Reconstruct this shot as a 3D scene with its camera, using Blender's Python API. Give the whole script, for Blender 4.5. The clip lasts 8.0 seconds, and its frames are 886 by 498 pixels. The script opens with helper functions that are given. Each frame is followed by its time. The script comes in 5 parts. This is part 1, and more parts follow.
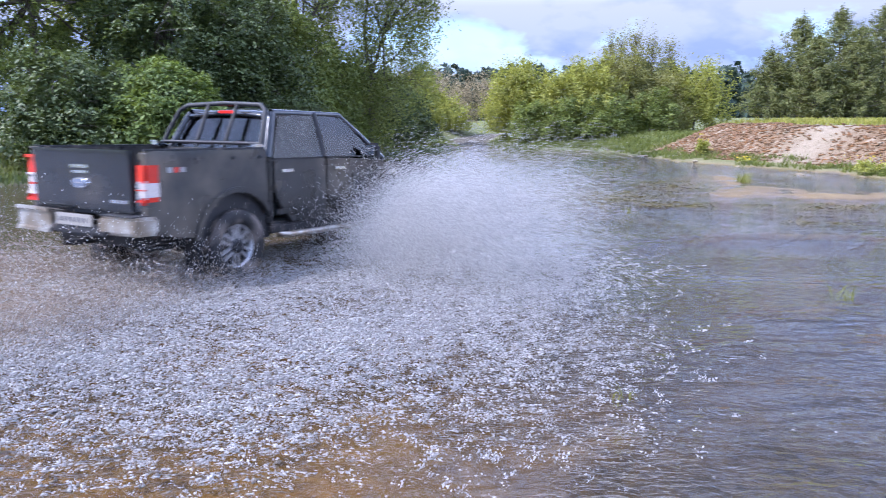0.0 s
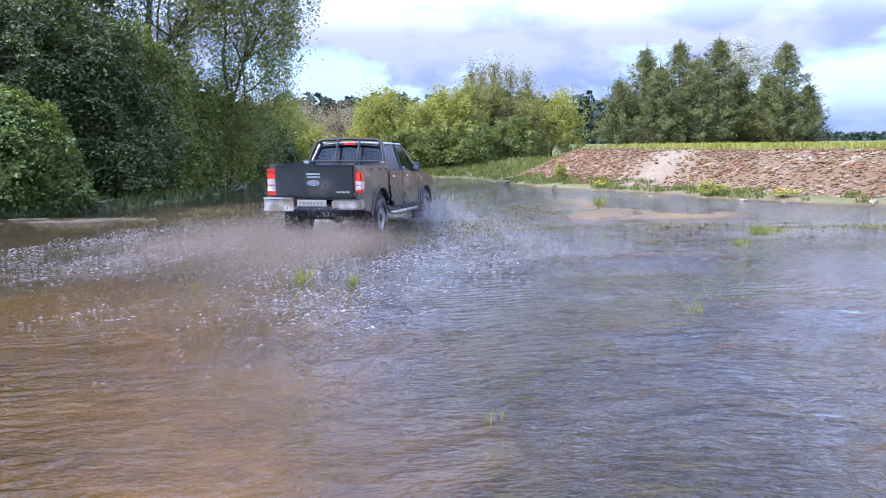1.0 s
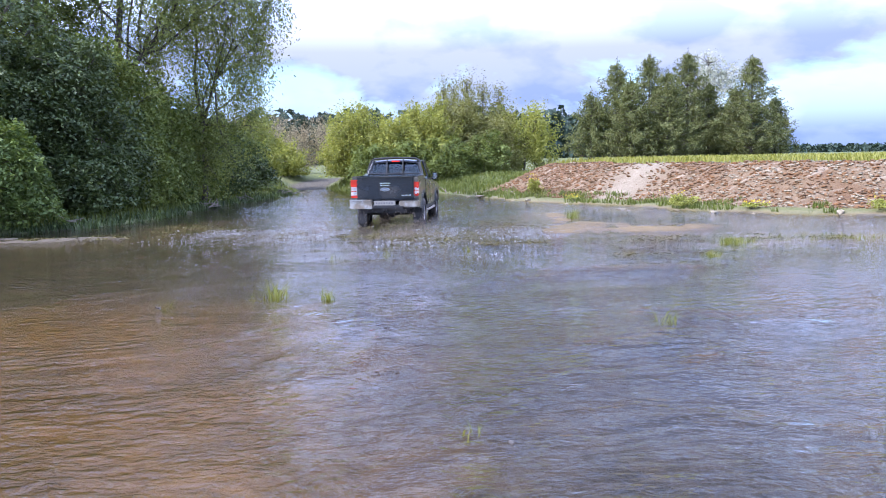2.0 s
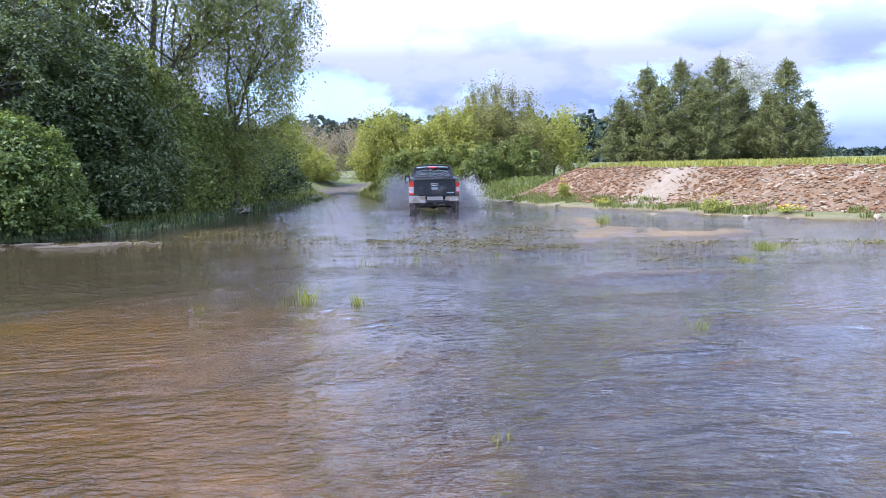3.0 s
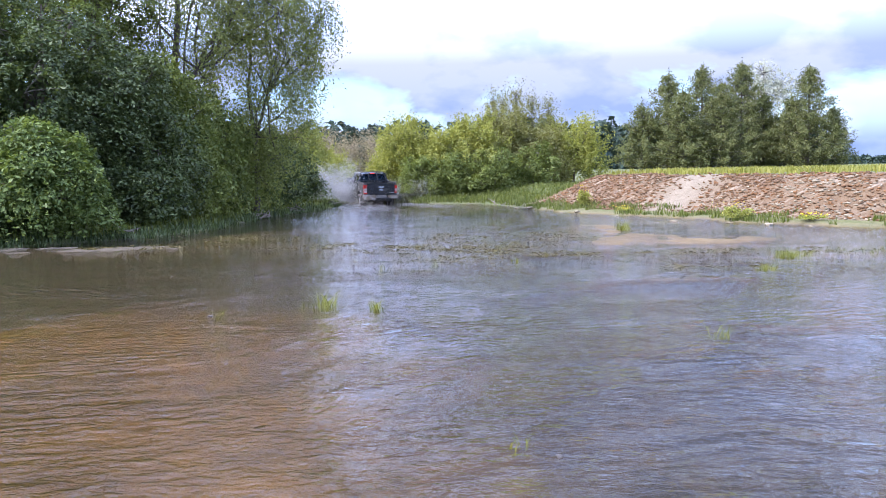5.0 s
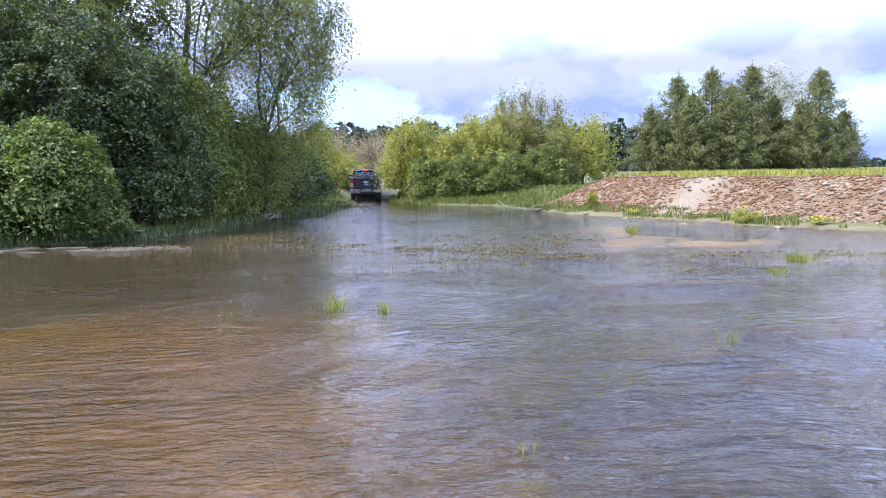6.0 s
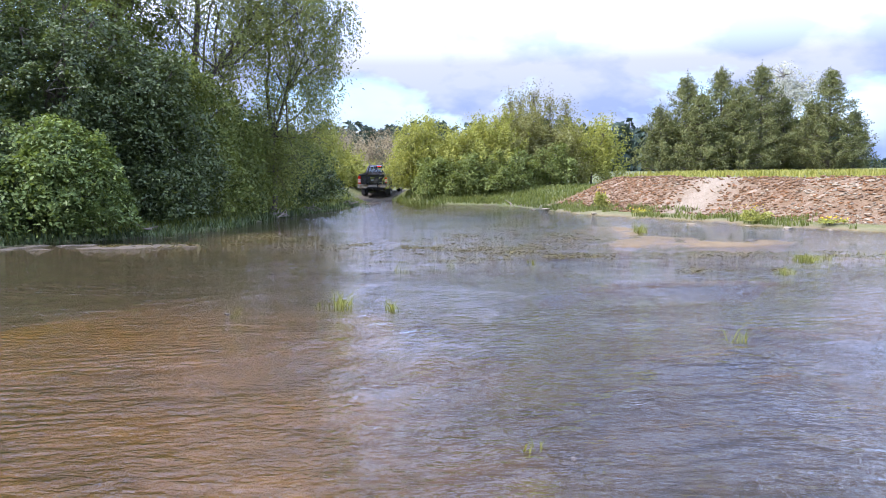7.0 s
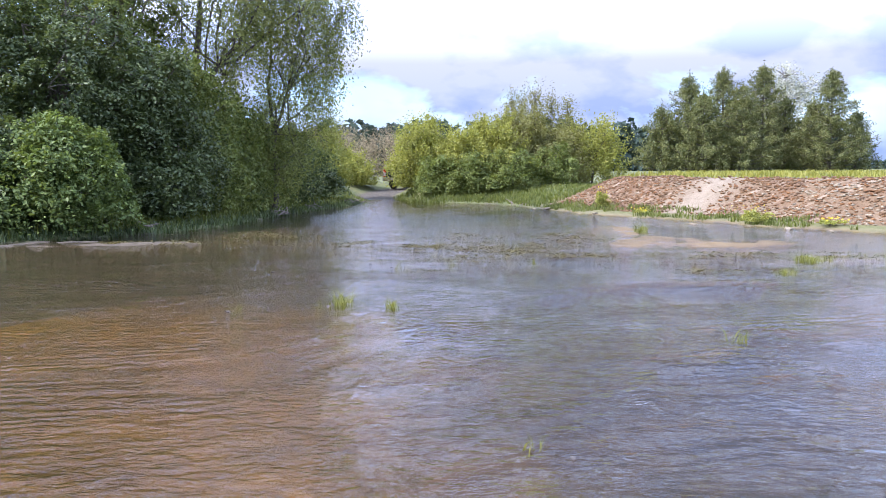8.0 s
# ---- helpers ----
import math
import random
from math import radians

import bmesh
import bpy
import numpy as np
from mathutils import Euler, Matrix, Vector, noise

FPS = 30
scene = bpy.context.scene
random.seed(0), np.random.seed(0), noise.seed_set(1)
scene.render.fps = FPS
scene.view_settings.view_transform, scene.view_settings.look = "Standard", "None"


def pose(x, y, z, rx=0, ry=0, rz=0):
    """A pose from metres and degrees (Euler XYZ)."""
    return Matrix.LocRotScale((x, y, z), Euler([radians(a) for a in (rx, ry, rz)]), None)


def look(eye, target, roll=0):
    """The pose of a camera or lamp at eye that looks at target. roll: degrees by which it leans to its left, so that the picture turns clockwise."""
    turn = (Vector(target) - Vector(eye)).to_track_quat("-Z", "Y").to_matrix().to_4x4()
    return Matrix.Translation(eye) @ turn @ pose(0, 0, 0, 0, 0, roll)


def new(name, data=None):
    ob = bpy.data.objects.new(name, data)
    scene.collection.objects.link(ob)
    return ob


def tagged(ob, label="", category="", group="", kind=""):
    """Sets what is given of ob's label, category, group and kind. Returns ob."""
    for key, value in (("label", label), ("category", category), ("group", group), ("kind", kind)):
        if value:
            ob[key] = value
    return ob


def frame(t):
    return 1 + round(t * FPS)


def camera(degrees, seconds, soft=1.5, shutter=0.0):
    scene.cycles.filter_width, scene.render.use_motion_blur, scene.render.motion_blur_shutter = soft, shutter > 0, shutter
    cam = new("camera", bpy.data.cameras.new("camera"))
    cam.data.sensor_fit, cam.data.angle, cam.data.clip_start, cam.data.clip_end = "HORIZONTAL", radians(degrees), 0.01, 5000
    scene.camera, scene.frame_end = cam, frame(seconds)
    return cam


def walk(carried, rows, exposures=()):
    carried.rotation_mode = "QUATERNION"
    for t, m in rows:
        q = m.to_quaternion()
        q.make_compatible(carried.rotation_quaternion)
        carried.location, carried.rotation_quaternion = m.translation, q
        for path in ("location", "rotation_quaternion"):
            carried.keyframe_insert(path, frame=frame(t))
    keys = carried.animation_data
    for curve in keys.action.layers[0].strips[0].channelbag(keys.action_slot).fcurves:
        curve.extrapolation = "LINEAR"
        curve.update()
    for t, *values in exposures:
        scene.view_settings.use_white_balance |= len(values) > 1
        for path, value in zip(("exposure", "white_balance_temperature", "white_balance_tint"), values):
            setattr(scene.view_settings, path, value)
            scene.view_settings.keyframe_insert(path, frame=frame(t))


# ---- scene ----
# camera: held by a person who stands at the water's edge and turns after the truck
cam = camera(58.0, 8.0, soft=0.9, shutter=0.35)
EYE = 1.65
TURNS = [
    (0.0, 6.712, -9.480, -0.134), (0.1, 5.40, -9.42, -0.14), (0.2, 3.25, -9.28, -0.15), (0.3, 1.75, -8.97, -0.15), (0.4, 0.45, -8.66, -0.15),
    (0.5, -0.211, -8.448, -0.151), (0.7, -1.20, -8.05, 0.07), (1.0, -2.839, -7.517, 0.403), (1.5, -4.893, -6.851, 0.722), (1.8, -4.95, -6.60, 0.85), (2.4, -3.75, -6.25, 1.05),
    (3.0, -2.634, -6.076, 1.104), (3.5, -2.099, -5.937, 1.107), (4.0, -1.632, -5.806, 1.127), (4.5, -1.459, -5.692, 1.032),
    (6.0, -0.622, -5.484, 0.695), (6.5, -0.320, -5.467, 0.577), (7.0, -0.048, -5.533, 0.498), (7.5, 0.054, -5.568, 0.323), (8.0, 0.040, -5.625, 0.175),
]
walk(cam, [(t, pose(0, 0, EYE, 90 + pitch, roll, yaw)) for t, yaw, pitch, roll in TURNS],
     exposures=[(0.0, 0.88, 5450, 23), (4.0, 0.92, 5550, 22), (8.0, 0.95, 5750, 22)])

# ---- sky and sun ----
SUN_AZ, SUN_EL = 250.0, 48.0      # degrees clockwise from +y (ahead), and above the horizon
sun_way = Vector((math.sin(radians(SUN_AZ)) * math.cos(radians(SUN_EL)), math.cos(radians(SUN_AZ)) * math.cos(radians(SUN_EL)), math.sin(radians(SUN_EL))))


def build_sky():
    world = bpy.data.worlds.new("sky")
    scene.world = world
    world.use_nodes = True
    nt = world.node_tree
    nt.nodes.clear()
    N = nt.nodes.new
    L = nt.links.new
    out = N("ShaderNodeOutputWorld")
    sky = N("ShaderNodeTexSky")
    sky.sky_type, sky.sun_disc = "NISHITA", False
    sky.sun_elevation, sky.sun_rotation = radians(SUN_EL), radians(SUN_AZ)
    sky.air_density, sky.dust_density, sky.ozone_density = 1.0, 0.1, 4.0
    bg = N("ShaderNodeBackground")
    bg.inputs["Strength"].default_value = 0.15
    # clouds lie on a level sheet, so they shrink towards the horizon
    co = N("ShaderNodeTexCoord")
    sep = N("ShaderNodeSeparateXYZ")
    L(co.outputs["Generated"], sep.inputs[0])
    up = N("ShaderNodeMath"); up.operation = "MAXIMUM"; up.inputs[1].default_value = 0.0
    L(sep.outputs["Z"], up.inputs[0])
    low = N("ShaderNodeMath"); low.operation = "ADD"; low.inputs[1].default_value = 0.42
    L(up.outputs[0], low.inputs[0])
    dx = N("ShaderNodeMath"); dx.operation = "DIVIDE"
    L(sep.outputs["X"], dx.inputs[0]); L(low.outputs[0], dx.inputs[1])
    dy = N("ShaderNodeMath"); dy.operation = "DIVIDE"
    L(sep.outputs["Y"], dy.inputs[0]); L(low.outputs[0], dy.inputs[1])
    com = N("ShaderNodeCombineXYZ")
    L(dx.outputs[0], com.inputs[0]); L(dy.outputs[0], com.inputs[1])
    com.inputs[2].default_value = 5.3
    big = N("ShaderNodeTexNoise")
    big.inputs["Scale"].default_value, big.inputs["Detail"].default_value, big.inputs["Roughness"].default_value = 2.0, 9.0, 0.52
    big.inputs["Distortion"].default_value = 0.25
    L(com.outputs[0], big.inputs["Vector"])
    cover = N("ShaderNodeValToRGB")
    cover.color_ramp.elements[0].position, cover.color_ramp.elements[1].position = 0.40, 0.50
    L(big.outputs["Fac"], cover.inputs[0])
    # thick parts of the clouds are greyer underneath
    shift = N("ShaderNodeVectorMath"); shift.operation = "ADD"; shift.inputs[1].default_value = (0.12, 0.3, 0.4)
    L(com.outputs[0], shift.inputs[0])
    puff = N("ShaderNodeTexNoise")
    puff.inputs["Scale"].default_value, puff.inputs["Detail"].default_value = 4.6, 8.0
    L(shift.outputs[0], puff.inputs["Vector"])
    shade = N("ShaderNodeValToRGB")
    e = shade.color_ramp.elements
    e[0].position, e[0].color = 0.43, (2.25, 2.6, 3.3, 1)
    e[1].position, e[1].color = 0.57, (3.25, 3.38, 3.6, 1)
    L(puff.outputs["Fac"], shade.inputs[0])
    # dim blue at the horizon; boosted above the view to brighten the mirroring water
    high = N("ShaderNodeValToRGB")
    h = high.color_ramp.elements
    h[0].position, h[0].color = 0.0, (0.52, 0.66, 0.92, 1)
    h[1].position, h[1].color = 0.75, (3.7, 3.9, 4.3, 1)
    q = h.new(0.13); q.color = (0.86, 0.88, 0.93, 1)
    q = h.new(0.26); q.color = (3.3, 3.45, 3.8, 1)
    L(up.outputs[0], high.inputs[0])
    lift = N("ShaderNodeVectorMath"); lift.operation = "MULTIPLY"
    L(shade.outputs["Color"], lift.inputs[0]); L(high.outputs["Color"], lift.inputs[1])
    mix = N("ShaderNodeMix"); mix.data_type = "RGBA"
    haze = N("ShaderNodeMapRange"); haze.inputs[1].default_value, haze.inputs[2].default_value, haze.inputs[3].default_value, haze.inputs[4].default_value = 0.02, 0.11, 1.0, 0.0
    L(up.outputs[0], haze.inputs[0])
    most = N("ShaderNodeMath"); most.operation = "MAXIMUM"
    L(cover.outputs["Color"], most.inputs[0]); L(haze.outputs[0], most.inputs[1])
    L(most.outputs[0], mix.inputs["Factor"])
    L(sky.outputs[0], mix.inputs[6]); L(lift.outputs[0], mix.inputs[7])
    L(mix.outputs[2], bg.inputs["Color"])
    L(bg.outputs[0], out.inputs[0])
    lamp = bpy.data.lights.new("sun", "SUN")
    lamp.energy, lamp.angle, lamp.color = 4.6, radians(0.6), (1.0, 0.95, 0.87)
    ob = new("sun", lamp)
    ob.matrix_world = look(sun_way * 50, (0, 0, 0))


build_sky()


# ---- materials ----
def material(name):
    m = bpy.data.materials.new(name)
    m.use_nodes = True
    nt = m.node_tree
    nt.nodes.clear()
    out = nt.nodes.new("ShaderNodeOutputMaterial")
    return m, nt, out


def principled(name, color, rough=0.5, metal=0.0, spread=0.12, scale=8.0, fine=60.0, bump=0.0, coat=0.0, ior=1.45, stain=None, stain_scale=3.0, stain_at=(0.5, 0.62)):
    """Painted, metal, rubber or stone surfaces: two scales of variation in colour and roughness, with fine relief."""
    m, nt, out = material(name)
    N, L = nt.nodes.new, nt.links.new
    b = N("ShaderNodeBsdfPrincipled")
    co = N("ShaderNodeTexCoord")
    n1 = N("ShaderNodeTexNoise"); n1.inputs["Scale"].default_value, n1.inputs["Detail"].default_value = scale, 6.0
    n2 = N("ShaderNodeTexNoise"); n2.inputs["Scale"].default_value, n2.inputs["Detail"].default_value = fine, 3.0
    L(co.outputs["Object"], n1.inputs["Vector"]); L(co.outputs["Object"], n2.inputs["Vector"])
    add = N("ShaderNodeMath"); add.operation = "ADD"
    L(n1.outputs["Fac"], add.inputs[0]); L(n2.outputs["Fac"], add.inputs[1])
    ramp = N("ShaderNodeMapRange")
    ramp.inputs[1].default_value, ramp.inputs[2].default_value = 0.6, 1.4
    ramp.inputs[3].default_value, ramp.inputs[4].default_value = 1 - spread * 1.6, 1 + spread * 1.6
    L(add.outputs[0], ramp.inputs[0])
    mul = N("ShaderNodeMix"); mul.data_type = "RGBA"; mul.blend_type = "MULTIPLY"; mul.inputs["Factor"].default_value = 1.0
    mul.inputs[6].default_value = (*color, 1)
    L(ramp.outputs[0], mul.inputs[7])
    last = mul.outputs[2]
    if stain:
        n3 = N("ShaderNodeTexNoise"); n3.inputs["Scale"].default_value, n3.inputs["Detail"].default_value = stain_scale, 7.0
        L(co.outputs["Object"], n3.inputs["Vector"])
        r3 = N("ShaderNodeMapRange"); r3.inputs[1].default_value, r3.inputs[2].default_value = stain_at
        L(n3.outputs["Fac"], r3.inputs[0])
        mx = N("ShaderNodeMix"); mx.data_type = "RGBA"; mx.inputs[7].default_value = (*stain, 1)
        L(r3.outputs[0], mx.inputs["Factor"]); L(last, mx.inputs[6])
        last = mx.outputs[2]
    L(last, b.inputs["Base Color"])
    rr = N("ShaderNodeMapRange")
    rr.inputs[1].default_value, rr.inputs[2].default_value = 0.3, 0.7
    rr.inputs[3].default_value, rr.inputs[4].default_value = max(0.02, rough * 0.8), min(1.0, rough * 1.2)
    L(n1.outputs["Fac"], rr.inputs[0]); L(rr.outputs[0], b.inputs["Roughness"])
    b.inputs["Metallic"].default_value, b.inputs["Coat Weight"].default_value, b.inputs["IOR"].default_value = metal, coat, ior
    if bump:
        bp = N("ShaderNodeBump"); bp.inputs["Strength"].default_value, bp.inputs["Distance"].default_value = bump, 0.02
        L(add.outputs[0], bp.inputs["Height"]); L(bp.outputs[0], b.inputs["Normal"])
    L(b.outputs[0], out.inputs[0])
    return m


def leaf_material(name, dark, light, gloss=0.35, through_light=0.35):
    m, nt, out = material(name)
    N, L = nt.nodes.new, nt.links.new
    geo = N("ShaderNodeNewGeometry")
    co = N("ShaderNodeTexCoord")
    n = N("ShaderNodeTexNoise"); n.inputs["Scale"].default_value, n.inputs["Detail"].default_value = 1.9, 4.0
    L(co.outputs["Object"], n.inputs["Vector"])
    add = N("ShaderNodeMath"); add.operation = "MULTIPLY_ADD"; add.inputs[1].default_value = 0.55
    L(geo.outputs["Random Per Island"], add.inputs[0])
    r = N("ShaderNodeMapRange"); r.inputs[1].default_value, r.inputs[2].default_value, r.inputs[3].default_value, r.inputs[4].default_value = 0.3, 0.7, 0.0, 0.5
    L(n.outputs["Fac"], r.inputs[0]); L(r.outputs[0], add.inputs[2])
    ramp = N("ShaderNodeMix"); ramp.data_type = "RGBA"
    ramp.inputs[6].default_value, ramp.inputs[7].default_value = (*dark, 1), (*light, 1)
    L(add.outputs[0], ramp.inputs["Factor"])
    p = N("ShaderNodeBsdfPrincipled"); p.inputs["Roughness"].default_value = 0.55
    p.inputs["Specular IOR Level"].default_value = gloss
    L(ramp.outputs[2], p.inputs["Base Color"])
    tr = N("ShaderNodeBsdfTranslucent")
    warm = N("ShaderNodeMix"); warm.data_type = "RGBA"; warm.blend_type = "MULTIPLY"; warm.inputs["Factor"].default_value = 1.0
    warm.inputs[7].default_value = (1.15, 1.1, 0.55, 1)
    L(ramp.outputs[2], warm.inputs[6]); L(warm.outputs[2], tr.inputs["Color"])
    mx = N("ShaderNodeMixShader"); mx.inputs[0].default_value = through_light
    L(p.outputs[0], mx.inputs[1]); L(tr.outputs[0], mx.inputs[2]); L(mx.outputs[0], out.inputs[0])
    return m


def water_material():
    """Clear shallow water: the bed shows through it, the sky and trees mirror in its ripples."""
    m, nt, out = material("river_water")
    N, L = nt.nodes.new, nt.links.new
    co = N("ShaderNodeTexCoord")

    def ripple(scale, turn, stretch, detail, dist=0.0):
        mp = N("ShaderNodeMapping")
        mp.inputs["Rotation"].default_value = (0, 0, radians(turn))
        mp.inputs["Scale"].default_value = (stretch, 1.0, 1.0)
        L(co.outputs["Object"], mp.inputs["Vector"])
        n = N("ShaderNodeTexNoise")
        n.inputs["Scale"].default_value, n.inputs["Detail"].default_value, n.inputs["Distortion"].default_value = scale, detail, dist
        L(mp.outputs[0], n.inputs["Vector"])
        return n.outputs["Fac"]

    def times(v, k, plus=None):
        q = N("ShaderNodeMath"); q.operation = "MULTIPLY_ADD"
        L(v, q.inputs[0])
        if isinstance(k, float):
            q.inputs[1].default_value = k
        else:
            L(k, q.inputs[1])
        if plus is None:
            q.inputs[2].default_value = 0.0
        else:
            L(plus, q.inputs[2])
        return q.outputs[0]

    def between(v, lo, hi, a, b):
        q = N("ShaderNodeMapRange")
        q.inputs[1].default_value, q.inputs[2].default_value, q.inputs[3].default_value, q.inputs[4].default_value = lo, hi, a, b
        L(v, q.inputs[0])
        return q.outputs[0]

    # slow swell, hand-wide ripples in two slants and fine shivers, all with long crests across the stream
    swell = ripple(1.1, 10, 0.5, 3.0, 0.7)
    left = ripple(10.5, 14, 0.5, 3.0, 0.9)
    right = ripple(15.0, -22, 0.5, 2.0, 0.8)
    fine = ripple(24.0, 4, 0.6, 2.0, 0.5)
    # stretches that the wind and the current ruffle, and calm ones
    ruffled = between(ripple(0.55, 20, 0.6, 6.0, 1.2), 0.40, 0.62, 0.5, 1.3)
    crossed = between(ripple(0.8, 60, 0.7, 4.0, 0.8), 0.42, 0.60, 0.2, 1.0)
    small = times(fine, 0.17, times(right, times(crossed, 0.36), times(left, 0.50)))
    # the trees keep the wind off the water before them
    xyz = N("ShaderNodeSeparateXYZ"); L(co.outputs["Object"], xyz.inputs[0])
    lee = N("ShaderNodeMath"); lee.operation = "MAXIMUM"
    L(between(xyz.outputs["X"], -3.0, 1.0, 0.5, 1.0), lee.inputs[0]); L(between(xyz.outputs["Y"], 7.0, 10.0, 1.0, 0.5), lee.inputs[1])
    total = times(swell, 0.5, times(small, times(ruffled, lee.outputs[0])))
    # wavelets in arcs where the stream runs over the shallows
    mw = N("ShaderNodeMapping"); mw.inputs["Rotation"].default_value = (0, 0, radians(-12))
    L(co.outputs["Object"], mw.inputs["Vector"])
    wv = N("ShaderNodeTexWave"); wv.wave_type, wv.bands_direction = "BANDS", "Y"
    wv.inputs["Scale"].default_value, wv.inputs["Distortion"].default_value, wv.inputs["Detail"].default_value, wv.inputs["Detail Scale"].default_value = 1.9, 9.0, 2.0, 0.8
    L(mw.outputs[0], wv.inputs["Vector"])
    total = times(wv.outputs["Fac"], between(ripple(0.45, 30, 0.8, 4.0, 0.6), 0.45, 0.62, 0.0, 0.16), total)
    bp = N("ShaderNodeBump"); bp.inputs["Strength"].default_value, bp.inputs["Distance"].default_value = 1.0, 0.056
    L(total, bp.inputs["Height"])
    fr = N("ShaderNodeFresnel"); fr.inputs["IOR"].default_value = 1.33
    L(bp.outputs[0], fr.inputs["Normal"])
    gl = N("ShaderNodeBsdfGlossy"); gl.inputs["Roughness"].default_value = 0.025
    gl.inputs["Color"].default_value = (0.96, 0.97, 1.0, 1)
    L(bp.outputs[0], gl.inputs["Normal"])
    tr = N("ShaderNodeBsdfTransparent"); tr.inputs["Color"].default_value = (0.78, 0.73, 0.62, 1)
    mx = N("ShaderNodeMixShader")
    L(fr.outputs[0], mx.inputs[0]); L(tr.outputs[0], mx.inputs[1]); L(gl.outputs[0], mx.inputs[2])
    L(mx.outputs[0], out.inputs[0])
    return m


def ground_material():
    """One sheet of ground: sandy bed and mud by default, grass and red rubble soil where the attributes say so."""
    m, nt, out = material("ground_soil")
    N, L = nt.nodes.new, nt.links.new
    co = N("ShaderNodeTexCoord")

    def noise_at(scale, detail=6.0, rough=0.6):
        n = N("ShaderNodeTexNoise")
        n.inputs["Scale"].default_value, n.inputs["Detail"].default_value, n.inputs["Roughness"].default_value = scale, detail, rough
        L(co.outputs["Object"], n.inputs["Vector"])
        return n.outputs["Fac"]

    def two(fac, lo, hi, c0, c1):
        r = N("ShaderNodeMapRange"); r.inputs[1].default_value, r.inputs[2].default_value = lo, hi
        L(fac, r.inputs[0])
        mx = N("ShaderNodeMix"); mx.data_type = "RGBA"; mx.inputs[6].default_value, mx.inputs[7].default_value = (*c0, 1), (*c1, 1)
        L(r.outputs[0], mx.inputs["Factor"])
        return mx.outputs[2]

    def blend(fac, a, b):
        mx = N("ShaderNodeMix"); mx.data_type = "RGBA"
        L(fac, mx.inputs["Factor"]); L(a, mx.inputs[6]); L(b, mx.inputs[7])
        return mx.outputs[2]

    def attribute(name):
        at = N("ShaderNodeAttribute"); at.attribute_name = name
        return at.outputs["Fac"]

    n1, n2, n3 = noise_at(0.55), noise_at(4.0, 8.0), noise_at(30.0)
    bed = blend(n3, two(n1, 0.4, 0.62, (0.245, 0.136, 0.016), (0.125, 0.078, 0.016)), two(n2, 0.35, 0.65, (0.09, 0.057, 0.012), (0.245, 0.141, 0.023)))
    grass = blend(n3, two(n2, 0.35, 0.65, (0.045, 0.062, 0.016), (0.11, 0.125, 0.035)), two(n1, 0.4, 0.6, (0.095, 0.115, 0.03), (0.16, 0.15, 0.05)))
    soil = blend(n3, two(n2, 0.38, 0.62, (0.105, 0.053, 0.020), (0.165, 0.092, 0.040)), two(n1, 0.42, 0.58, (0.125, 0.066, 0.026), (0.165, 0.115, 0.060)))
    # streaks where loose stuff has run down the slope
    mp = N("ShaderNodeMapping"); mp.inputs["Rotation"].default_value = (0, 0, radians(-37)); mp.inputs["Scale"].default_value = (0.7, 4.5, 1.0)
    L(co.outputs["Object"], mp.inputs["Vector"])
    st = N("ShaderNodeTexNoise"); st.inputs["Scale"].default_value, st.inputs["Detail"].default_value, st.inputs["Distortion"].default_value = 1.0, 6.0, 0.4
    L(mp.outputs[0], st.inputs["Vector"])
    run = N("ShaderNodeMapRange"); run.inputs[1].default_value, run.inputs[2].default_value = 0.52, 0.66
    L(st.outputs["Fac"], run.inputs[0])
    soil = blend(run.outputs[0], soil, two(n3, 0.3, 0.7, (0.19, 0.135, 0.085), (0.31, 0.245, 0.165)))
    sand = two(n2, 0.3, 0.7, (0.19, 0.148, 0.095), (0.26, 0.208, 0.138))
    # mud colour, which also carries the dark of deeper water and mirrored trees
    mud_and_shade = two(n2, 0.35, 0.65, (0.046, 0.039, 0.028), (0.095, 0.077, 0.053))
    bed = blend(attribute("mud_and_shade"), bed, mud_and_shade)
    col = blend(attribute("grass"), bed, grass)
    col = blend(attribute("rubble"), col, soil)
    col = blend(attribute("sand"), col, sand)
    p = N("ShaderNodeBsdfPrincipled"); p.inputs["Roughness"].default_value = 0.9
    L(col, p.inputs["Base Color"])
    s = N("ShaderNodeMath"); s.operation = "ADD"
    L(n2, s.inputs[0]); L(n3, s.inputs[1])
    bp = N("ShaderNodeBump"); bp.inputs["Strength"].default_value, bp.inputs["Distance"].default_value = 0.7, 0.06
    L(s.outputs[0], bp.inputs["Height"]); L(bp.outputs[0], p.inputs["Normal"])
    L(p.outputs[0], out.inputs[0])
    return m


def glass_material(name, tint):
    m, nt, out = material(name)
    N, L = nt.nodes.new, nt.links.new
    fr = N("ShaderNodeFresnel"); fr.inputs["IOR"].default_value = 1.5
    gl = N("ShaderNodeBsdfGlossy"); gl.inputs["Roughness"].default_value = 0.03
    tr = N("ShaderNodeBsdfTransparent"); tr.inputs["Color"].default_value = (*tint, 1)
    mx = N("ShaderNodeMixShader")
    L(fr.outputs[0], mx.inputs[0]); L(tr.outputs[0], mx.inputs[1]); L(gl.outputs[0], mx.inputs[2]); L(mx.outputs[0], out.inputs[0])
    return m


